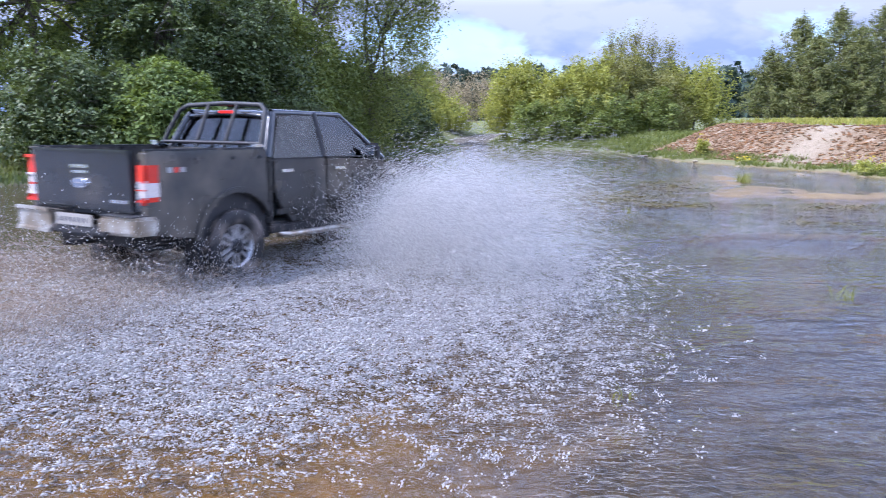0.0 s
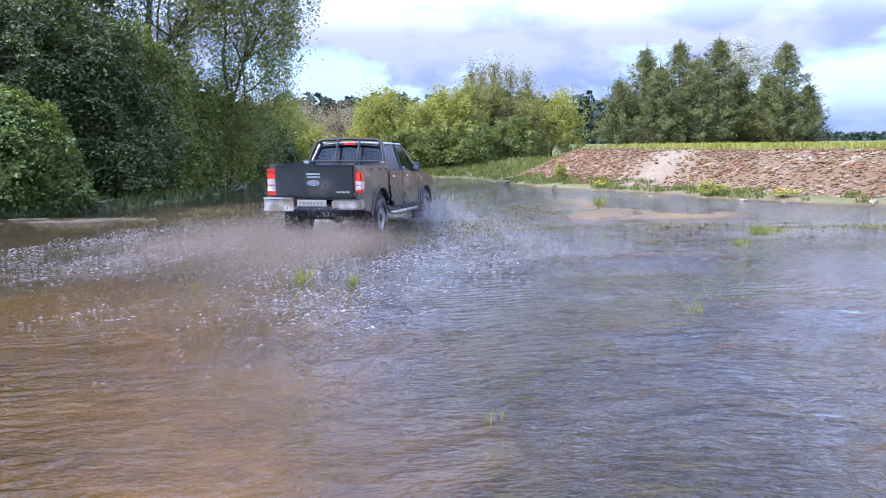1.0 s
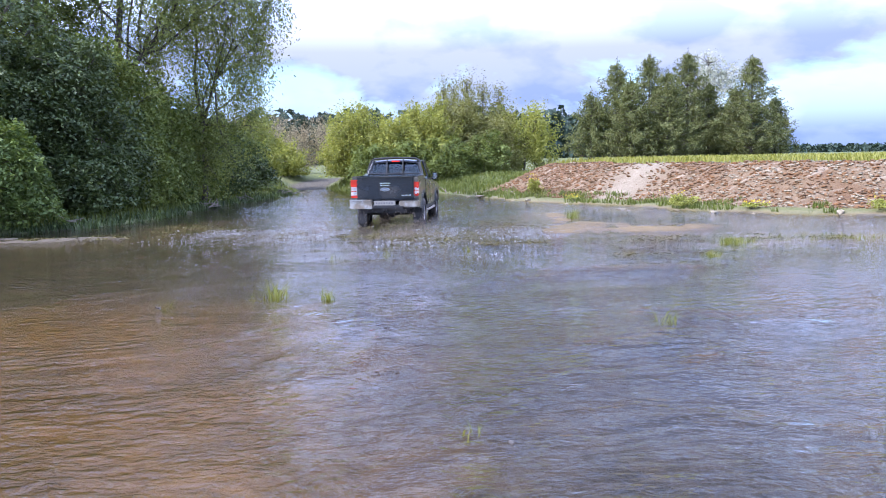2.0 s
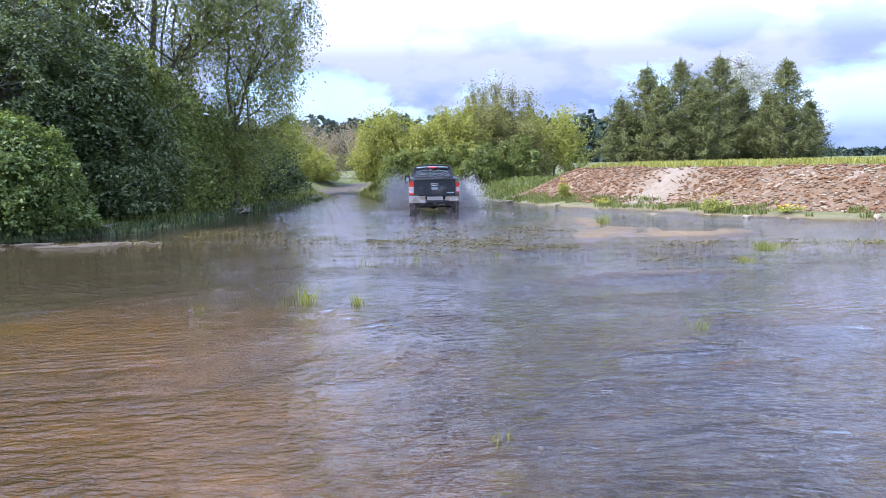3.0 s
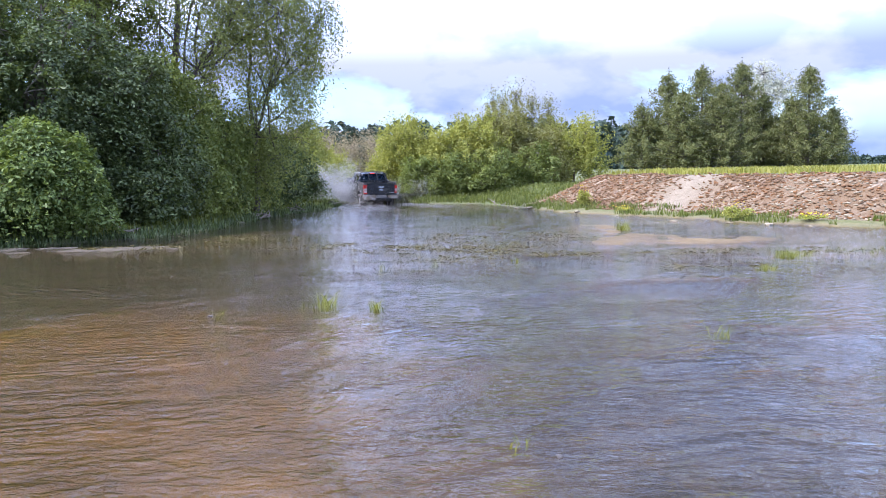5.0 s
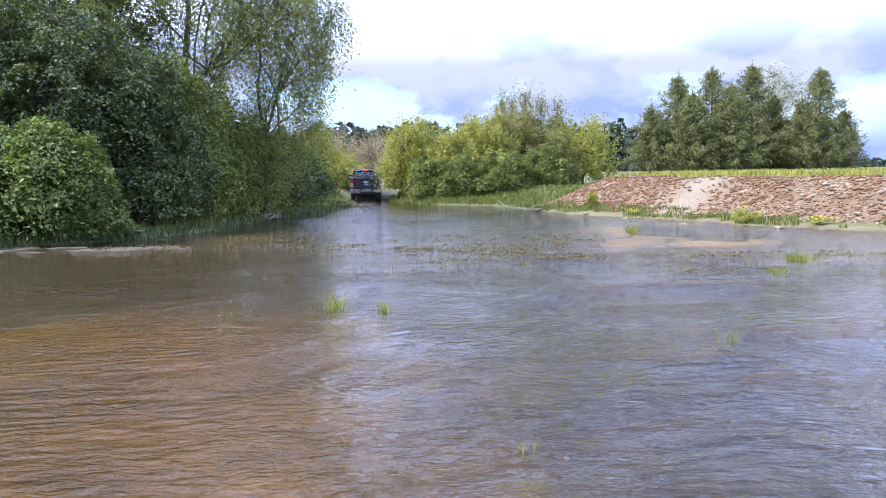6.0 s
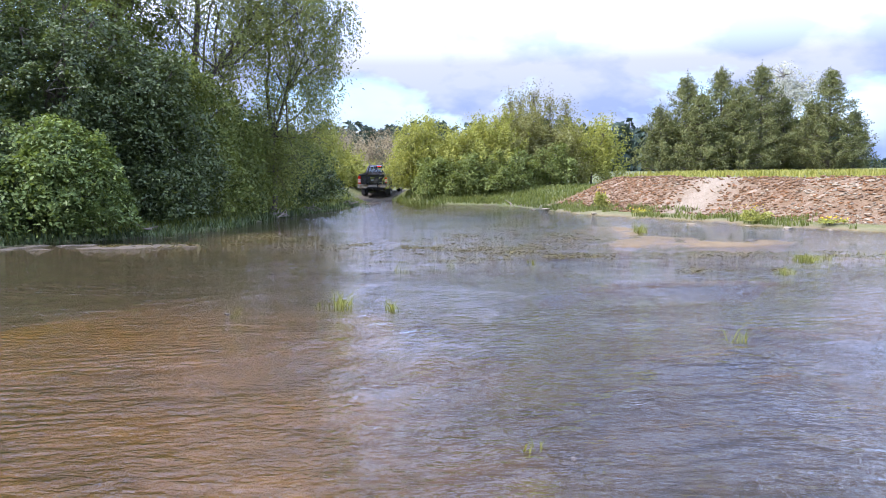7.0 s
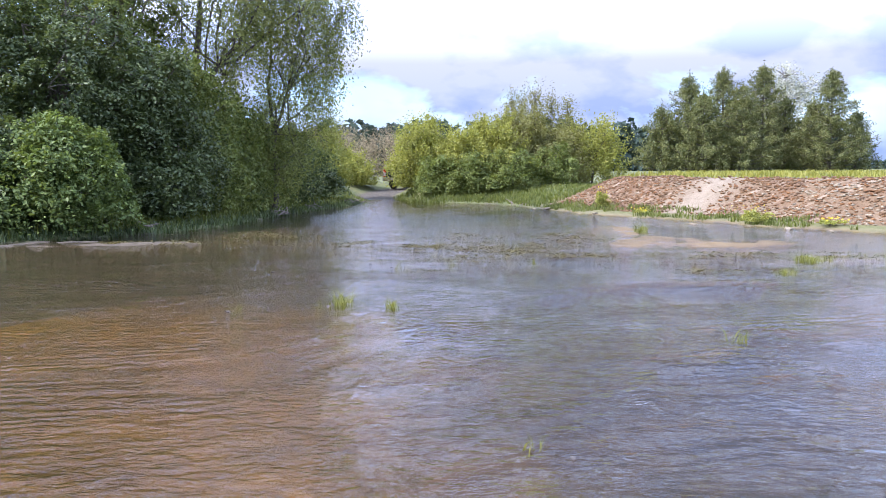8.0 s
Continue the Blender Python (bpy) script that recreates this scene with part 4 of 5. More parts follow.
def build_truck():
    root = new("pickup_truck")
    P = lambda name, bm, mat, parent=root, label="": part(name, bm, mat, parent, label)
    # load bed
    for sd in (-1, 1):
        out = [(-1.09, 0.62), (-1.10, 1.34), (-1.02, 1.365), (0.40, 1.365), (0.45, 1.34), (0.45, 0.69)] + arch(0, 0.42, 0.52, 30, 165) + [(-0.56, 0.53), (-0.80, 0.56)]
        P("bed_side", prism(out, 0.80 * sd, 0.905 * sd, 0.018, lean=lambda c: setattr(c, "x", c.x - 0.045 * (c.x > 0) * max(0, c.z - 1.1) * 2 + 0.045 * (c.x < 0) * max(0, c.z - 1.1) * 2)), M_DUSTY, label="dusty dark grey bed side panel")
        ring = arch(0, 0.42, 0.575, 33, 172) + arch(0, 0.42, 0.515, 172, 33)
        P("wheel_arch", prism(ring, 0.895 * sd, 0.945 * sd, 0.012), M_DUSTY)
        P("rail_cap", block(0.80 * sd, 0.865 * sd, -1.08, 0.44, 1.362, 1.385, 0.008), M_BLACK)
        P("inner_arch", prism(arch(0, 0.42, 0.53, 0, 180, 12), 0.52 * sd, 0.82 * sd, 0), M_BLACK)
        for yy in (-0.5, -0.02, 0.36):
            P("tie_hook", block(0.88 * sd, 0.905 * sd, yy - 0.03, yy + 0.03, 1.27, 1.30, 0.006), M_BLACK)
        # tail lamp, wrapped round the corner
        lamp = P("tail_lamp", block(0.735 * sd, 0.915 * sd, -1.125, -0.945, 0.875, 1.27, 0.03), M_RED, label="red tail lamp with clear lower lenses")
        part("clear_lens", block(0.755 * sd, 0.92 * sd, -1.13, -0.955, 0.93, 1.10, 0.02), M_CLEAR, lamp, "clear reversing lens")
        for zz in (0.965, 1.065):
            part("reflector", block(0.77 * sd, 0.84 * sd, -1.138, -1.12, zz - 0.035, zz + 0.03, 0.008), M_ALLOY, lamp)
        part("divider", block(0.75 * sd, 0.918 * sd, -1.134, -1.0, 1.008, 1.022, 0.004), M_RED, lamp)
        for k, mm in enumerate((M_ALLOY, M_RED, M_ALLOY)):
            P("side_badge", block(0.86 * sd, 0.902 * sd, -0.86 + k * 0.075, -0.80 + k * 0.075, 1.165, 1.215, 0.004), mm)
        P("corner_panel", block(0.735 * sd, 0.905 * sd, -1.10, -1.0, 0.74, 0.875, 0.02), M_DUSTY)
        P("corner_panel", block(0.735 * sd, 0.885 * sd, -1.10, -1.0, 1.27, 1.36, 0.02), M_DUSTY)
        P("mud_flap", block(0.62 * sd, 0.90 * sd, -0.50, -0.48, 0.16, 0.56, 0.005), M_BLACK)
        P("side_step", tube_mesh("side_step", [[(0.86 * sd, 0.62, 0.44, 0.03), (0.94 * sd, 0.74, 0.43, 0.035), (0.94 * sd, 2.45, 0.43, 0.035), (0.86 * sd, 2.58, 0.44, 0.03)]], M_BUMPER), None)
        # cab sides: two doors, sill, front wing
        tuck = lambda c: setattr(c, "x", c.x - (0.05 if c.x > 0 else -0.05) * max(0, c.z - 1.0) * 2.2)
        rear_door = P("door", prism([(0.55, 1.27), (1.43, 1.255), (1.43, 0.56), (0.82, 0.56), (0.60, 0.80), (0.55, 0.95)], 0.83 * sd, 0.915 * sd, 0.014, tuck), M_DUSTY)
        front_door = P("door", prism([(1.445, 1.255), (2.52, 1.215), (2.60, 1.15), (2.60, 0.56), (1.445, 0.56)], 0.83 * sd, 0.915 * sd, 0.014, tuck), M_DUSTY)
        for dr, yy in ((rear_door, 0.74), (front_door, 1.66)):
            part("handle", block(0.905 * sd, 0.945 * sd, yy - 0.10, yy + 0.10, 1.115, 1.15, 0.012), M_CHROME, dr, "chrome door handle")
        for dr, y0, y1 in ((rear_door, 0.56, 1.42), (front_door, 1.45, 2.55)):
            part("moulding", block(0.905 * sd, 0.925 * sd, y0 + 0.02, y1 - 0.02, 0.66, 0.72, 0.008), M_DUSTY, dr)
            part("waist_seal", block(0.845 * sd, 0.882 * sd, y0 + 0.02, y1 - 0.05, 1.25, 1.268, 0.003), M_TUBE, dr)
        P("sill", block(0.78 * sd, 0.90 * sd, 0.50, 2.72, 0.46, 0.555, 0.02), M_BLACK)
        P("cab_corner", block(0.74 * sd, 0.885 * sd, 0.475, 0.545, 0.56, 1.27, 0.02), M_DUSTY)
        wing = [(2.615, 0.56), (2.615, 1.17), (3.55, 1.10), (3.86, 1.05), (3.99, 0.86), (3.99, 0.70)] + arch(3.22, 0.42, 0.465, 30, 163)
        P("front_wing", prism(wing, 0.80 * sd, 0.915 * sd, 0.018, tuck), M_DUSTY)
        P("wheel_arch", prism(arch(3.22, 0.42, 0.525, 15, 165) + arch(3.22, 0.42, 0.46, 165, 15), 0.90 * sd, 0.945 * sd, 0.012), M_DUSTY)
        P("inner_arch", prism(arch(3.22, 0.42, 0.48, 0, 180, 12), 0.5 * sd, 0.81 * sd, 0), M_BLACK)
        P("side_vent", block(0.905 * sd, 0.928 * sd, 2.66, 2.86, 1.02, 1.08, 0.008), M_CHROME)
        P("headlamp", block(0.56 * sd, 0.895 * sd, 3.72, 4.0, 0.87, 1.05, 0.04, lambda c: setattr(c, "y", c.y - 0.18 * max(0, abs(c.x) - 0.5))), M_HEAD, label="clear headlamp")
        mir = P("door_mirror", block(0.90 * sd, 1.10 * sd, 2.20, 2.34, 1.21, 1.42, 0.04), M_TUBE, label="dark door mirror on a short arm")
        part("mirror_glass", block(0.925 * sd, 1.08 * sd, 2.192, 2.20, 1.235, 1.395, 0.003), M_CHROME, mir)
        part("mirror_arm", block(0.84 * sd, 0.93 * sd, 2.26, 2.34, 1.20, 1.26, 0.02), M_TUBE, mir)
        # pillars and side glass
        A0, A1 = (0.80 * sd, 2.66, 1.21, 0.045), (0.625 * sd, 1.92, 1.745, 0.04)
        D0, D1 = (0.79 * sd, 0.53, 1.26, 0.065), (0.625 * sd, 0.76, 1.745, 0.05)
        B0, B1 = (0.83 * sd, 1.44, 1.26, 0.04), (0.645 * sd, 1.44, 1.755, 0.04)
        for a, b, nm in ((A0, A1, "front_pillar"), (B0, B1, "door_pillar"), (D0, D1, "rear_pillar"), (D1, A1, "roof_rail")):
            P(nm, tube_mesh(nm, [[a, tuple((np.array(a) + np.array(b)) / 2), b]], M_PAINT if nm != "door_pillar" else M_TUBE), None)
        e = 0.012 * sd
        P("side_window", pane([(0.815 * sd + e, 0.60, 1.265), (0.835 * sd + e, 1.40, 1.262), (0.655 * sd + e, 1.40, 1.735), (0.65 * sd + e, 0.82, 1.725)]), M_GLASS, label="rear door glass mirroring the sky")
        P("side_window", pane([(0.835 * sd + e, 1.48, 1.258), (0.82 * sd + e, 2.52, 1.225), (0.65 * sd + e, 1.93, 1.715), (0.655 * sd + e, 1.48, 1.74)]), M_GLASS, label="front door glass mirroring the sky")
        P("front_seat", block(0.14 * sd, 0.60 * sd, 1.55, 1.72, 0.75, 1.38, 0.06), M_SEAT)
        P("headrest", block(0.24 * sd, 0.50 * sd, 1.50, 1.60, 1.40, 1.60, 0.04), M_SEAT)
        P("headrest", block(0.20 * sd, 0.48 * sd, 0.78, 0.88, 1.28, 1.44, 0.04), M_SEAT)
    P("bed_floor", block(-0.81, 0.81, -1.10, 0.45, 0.76, 0.82, 0), M_BLACK)
    P("bed_front", block(-0.81, 0.81, 0.42, 0.455, 0.76, 1.36, 0.01), M_DUSTY)
    P("cab_back", block(-0.80, 0.80, 0.485, 0.53, 0.56, 1.28, 0.015), M_PAINT)
    P("cab_floor", block(-0.82, 0.82, 0.5, 2.7, 0.50, 0.58, 0), M_BLACK)
    P("dashboard", block(-0.78, 0.78, 2.25, 2.68, 0.85, 1.20, 0.05), M_SEAT)
    P("rear_bench", block(-0.66, 0.66, 0.66, 0.82, 0.75, 1.28, 0.05), M_SEAT)
    gate = P("tailgate", block(-0.73, 0.73, -1.155, -1.10, 0.80, 1.365, 0.02, lambda c: setattr(c, "y", c.y - 0.02 * (c.z > 1.3))), M_PAINT, label="dark grey tailgate with chrome handle and badges")
    part("spoiler_lip", block(-0.72, 0.72, -1.19, -1.12, 1.345, 1.372, 0.008), M_PAINT, gate)
    part("crease", block(-0.70, 0.70, -1.164, -1.14, 0.845, 0.862, 0.006), M_PAINT, gate)
    part("handle", block(-0.135, 0.135, -1.185, -1.15, 1.195, 1.225, 0.008), M_CHROME, gate, "chrome tailgate handle")
    part("handle", block(-0.125, 0.125, -1.18, -1.15, 1.145, 1.17, 0.008), M_CHROME, gate, "chrome tailgate handle")
    bm = bmesh.new()
    bmesh.ops.create_cone(bm, cap_ends=True, segments=28, radius1=1, radius2=0.93, depth=0.02)
    for v in bm.verts:
        v.co = (v.co.x * 0.125, -1.172 - v.co.z, 1.055 + v.co.y * 0.052)
    bmesh.ops.recalc_face_normals(bm, faces=bm.faces)
    emblem = part("emblem", bm, M_CHROME, gate, "oval chrome-rimmed blue emblem")
    bm = bmesh.new()
    bmesh.ops.create_cone(bm, cap_ends=True, segments=28, radius1=1, radius2=0.93, depth=0.02)
    for v in bm.verts:
        v.co = (v.co.x * 0.108, -1.178 - v.co.z, 1.055 + v.co.y * 0.039)
    bmesh.ops.recalc_face_normals(bm, faces=bm.faces)
    part("emblem_field", bm, M_BLUEBADGE, emblem)
    part("emblem_stroke", block(-0.06, 0.06, -1.196, -1.18, 1.048, 1.062, 0.004), M_CHROME, emblem)
    for x0, x1, z0, z1 in ((-0.655, -0.63, 1.14, 1.25), (-0.63, -0.59, 1.14, 1.158), (-0.60, -0.56, 1.165, 1.195)):
        part("sticker", block(x0, x1, -1.162, -1.15, z0, z1, 0.002), M_PLATE, gate, "small white sticker")
    for k in range(3):
        part("badge", block(0.42 + k * 0.085, 0.49 + k * 0.085, -1.165, -1.15, 0.885, 0.915, 0.004), M_CHROME, gate, "chrome model badge")
    # rear bumper, plate and tow ball
    bmp = P("rear_bumper", block(-0.48, 0.48, -1.27, -1.10, 0.575, 0.66, 0.02), M_BLACK, label="muddy chrome step bumper with a recessed plate")
    for sd in (-1, 1):
        part("bumper_end", block(0.36 * sd, 0.935 * sd, -1.275, -1.02, 0.60, 0.775, 0.03, lambda c: setattr(c, "y", c.y + 0.16 * max(0, abs(c.x) - 0.75))), M_BUMPER, bmp, "muddy chrome bumper end")
        part("step_pad", block(0.38 * sd, 0.88 * sd, -1.262, -1.10, 0.772, 0.785, 0.004), M_BLACK, bmp)
    plate = part("number_plate", block(-0.27, 0.27, -1.262, -1.25, 0.655, 0.77, 0.004), M_PLATE, bmp, "white number plate with plain dark bars")
    for k in range(7):
        part("plate_bar", block(-0.225 + k * 0.066, -0.195 + k * 0.066, -1.267, -1.26, 0.69, 0.735, 0), M_INK, plate)
    P("tow_bar", tube_mesh("tow_bar", [[(0, -0.9, 0.5, 0.035), (0, -1.25, 0.5, 0.035), (0, -1.36, 0.5, 0.02), (0, -1.36, 0.58, 0.025)]], M_BLACK), None)
    # underside
    P("chassis", block(-0.55, 0.55, -1.05, 3.9, 0.46, 0.60, 0.02), M_BLACK)
    P("rear_axle", tube_mesh("rear_axle", [[(-0.7, 0, 0.385, 0.05), (-0.15, 0, 0.385, 0.055), (0, 0, 0.385, 0.14), (0.15, 0, 0.385, 0.055), (0.7, 0, 0.385, 0.05)]], M_BLACK, 12), None)
    sp = lathe([(-0.1, 0.2), (-0.12, 0.34), (-0.06, 0.375), (0.06, 0.375), (0.12, 0.34), (0.1, 0.2)], 28)
    for v in sp.verts:
        v.co = (v.co.y, -0.62 + v.co.z, 0.55 + v.co.x * 0.8)
    P("spare_tyre", sp, M_RUBBER)
    P("exhaust", tube_mesh("exhaust", [[(0.45, 1.0, 0.42, 0.03), (0.5, -0.6, 0.42, 0.03), (0.6, -1.0, 0.44, 0.03)]], M_BLACK), None)
    # front end
    P("bonnet", prism([(2.60, 0.9), (2.60, 1.19), (3.2, 1.175), (3.75, 1.10), (3.95, 1.02), (3.98, 0.9)], -0.80, 0.80, 0.03), M_PAINT)
    P("grille", block(-0.56, 0.56, 3.93, 4.06, 0.70, 1.0, 0.03), M_CHROME)
    P("front_bumper", block(-0.90, 0.90, 3.85, 4.12, 0.42, 0.70, 0.05, lambda c: setattr(c, "y", c.y - 0.3 * max(0, abs(c.x) - 0.5))), M_DUSTY)
    P("engine_bay", block(-0.6, 0.6, 2.7, 3.9, 0.55, 0.92, 0), M_BLACK)
    # roof, screens
    bm = bmesh.new()
    nx, ny = 9, 9
    g = [[bm.verts.new((x * (1 - 0.05 * abs(v)), 1.34 + 0.64 * v, 1.815 - 0.045 * abs(x / 0.66) ** 2.5 - 0.05 * abs(v) ** 3)) for x in np.linspace(-0.66, 0.66, nx)] for v in np.linspace(-1, 1, ny)]
    for j in range(ny - 1):
        for i in range(nx - 1):
            bm.faces.new((g[j][i], g[j][i + 1], g[j + 1][i + 1], g[j + 1][i])).smooth = True
    low = bmesh.ops.extrude_face_region(bm, geom=list(bm.faces))
    for v in [q for q in low["geom"] if isinstance(q, bmesh.types.BMVert)]:
        v.co.z -= 0.05
    bmesh.ops.recalc_face_normals(bm, faces=bm.faces)
    P("roof", bm, M_PAINT)
    P("rear_window", pane([(-0.74, 0.515, 1.29), (0.74, 0.515, 1.29), (0.59, 0.735, 1.725), (-0.59, 0.735, 1.725)]), M_GLASS, label="tinted rear cab window")
    P("windscreen", pane([(0.77, 2.68, 1.21), (-0.77, 2.68, 1.21), (-0.60, 1.95, 1.735), (0.60, 1.95, 1.735)]), M_GLASS)
    m, nt, out = material("stop_lamp")
    em = nt.nodes.new("ShaderNodeEmission"); em.inputs[0].default_value, em.inputs[1].default_value = (0.9, 0.03, 0.02, 1), 0.9
    nt.links.new(em.outputs[0], out.inputs[0])
    P("stop_lamp", block(-0.11, 0.11, 0.69, 0.73, 1.745, 1.775, 0.006), m, label="lit red high stop lamp")
    hoop = lambda y, dz: [(-0.77, y - 0.02, 1.38, 0.027), (-0.735, y + 0.06, 1.55, 0.027), (-0.665, y + 0.17, 1.74 + dz, 0.027), (-0.57, y + 0.21, 1.80 + dz, 0.027), (0, y + 0.22, 1.82 + dz, 0.027), (0.57, y + 0.21, 1.80 + dz, 0.027), (0.665, y + 0.17, 1.74 + dz, 0.027), (0.735, y + 0.06, 1.55, 0.027), (0.77, y - 0.02, 1.38, 0.027)]
    bar = P("roll_bar", tube_mesh("roll_bar", [hoop(0.46, 0.035)], M_TUBE, 10), None, label="black tubular roll bar behind the cab")
    for x in (-0.22, 0.22):
        part("upright", tube_mesh("upright", [[(x, 0.44, 1.38, 0.02), (x, 0.66, 1.84, 0.02)]], M_TUBE), None, bar)
    part("cross_tube", tube_mesh("cross_tube", [[(-0.76, 0.45, 1.42, 0.02), (0.76, 0.45, 1.42, 0.02)]], M_TUBE), None, bar)
    for sd in (-1, 1):
        part("bracket", block(0.72 * sd, 0.82 * sd, 0.32, 0.46, 1.375, 1.42, 0.015), M_CHROME, bar)
    # draw the flanks in to the true width
    for ob in root.children_recursive:
        for v in ob.data.vertices:
            a = abs(v.co.x)
            if a > 0.72:
                v.co.x = math.copysign(0.72 + (a - 0.72) * 0.72, v.co.x)
    wheels = []
    for sd, yy in ((-1, 0), (1, 0), (-1, 3.22), (1, 3.22)):
        w = build_wheel(sd)
        w.parent = root
        w.location = (0.745 * sd, yy, 0.385)
        wheels.append(w)
    tagged(root, "dark grey double-cab pickup with muddy sides driving through the ford", "pickup truck")
    return root, wheels


truck, wheels = build_truck()


# ---- spray and foam thrown up by the truck ----
M_SPRAY = spray_material("water_drops", (0.78, 0.76, 0.74))
M_MIST = spray_material("fine_mist", (0.86, 0.85, 0.83), 0.2)
M_MURK = spray_material("murky_drops", (0.42, 0.36, 0.31))
M_BROWNMIST = spray_material("brown_mist", (0.60, 0.50, 0.40), 0.25)
M_FOAM = spray_material("foam", (0.72, 0.71, 0.70))


def drive_at(t):
    """The truck's place and heading at t, also shortly before the clip begins."""
    ts = [d[0] for d in DRIVE]
    return [float(np.interp(t, ts, [d[k] for d in DRIVE])) for k in range(1, 6)]


def drops(name, n, lo, hi, shape, mat, rg, lace=0.0):
    """Many small drops (four-sided grains) in a loose cloud; shape is its spread in metres."""
    strand = rg.normal(size=(max(3, n // 9), 3)) * shape
    C = strand[rg.integers(0, len(strand), n)] + rg.normal(size=(n, 3)) * np.array(shape) * (0.35 if lace else 0.55)
    s = np.exp(rg.uniform(math.log(lo), math.log(hi), n))[:, None, None]
    base = np.array([(1, 1, 1), (1, -1, -1), (-1, 1, -1), (-1, -1, 1)], float) * 0.5
    q = rg.normal(size=(n, 3, 3)); q, _ = np.linalg.qr(q)
    V = np.einsum("ij,njk->nik", base, q) * s
    if lace:
        V = V * np.array((1.9, 1.3, lace))
    V = (V + C[:, None, :]).reshape(-1, 3)
    i = np.arange(n)[:, None] * 4
    Fc = (i + np.array([[0, 1, 2, 0, 3, 1, 0, 2, 3, 1, 3, 2]])).ravel()
    return mesh_from(name, V, Fc, 3, mat)


SPRAY = []          # (object, rows) for motions()


def throw(root, meshes, rg, t0, start, vel, name="spray_cloud", low=-1.3):
    """One cloud of drops: waits under the bed, leaves the water at t0 and flies as thrown things do."""
    ob = part(name, meshes[rg.integers(len(meshes))], None, root)
    turn = rg.uniform(0, 360)
    rows = []
    fall = (vel[2] + math.sqrt(vel[2] ** 2 + 2 * 9.81 * 0.6)) / 9.81
    for k in range(9):
        u = -0.04 + (fall + 0.08) * k / 8
        t = t0 + u
        p = (start[0] + vel[0] * u * (1 - 0.18 * max(u, 0)), start[1] + vel[1] * u * (1 - 0.18 * max(u, 0)), start[2] + vel[2] * u - 4.9 * u * u)
        rows.append((t, p, turn + 40 * u))
    first, last = rows[0], rows[-1]
    rows.insert(0, (first[0] - 0.07, (first[1][0], first[1][1], low), first[2]))
    rows.append((last[0] + 0.07, (last[1][0], last[1][1], low), last[2]))
    SPRAY.append((ob, rows))


def flight(rows):
    """Rows from 0 to 8 s out of a cloud's own rows, which may begin before the clip."""
    ts = [r[0] for r in rows]
    at = lambda t: (tuple(np.interp(t, ts, [r[1][k] for r in rows]) for k in range(3)), float(np.interp(t, ts, [r[2] for r in rows])))
    times = [0.0] + [t for t in ts if 0.03 < t < 7.97] + [8.0]
    return [(t, pose(*at(t)[0], 0, 0, at(t)[1])) for t in times]


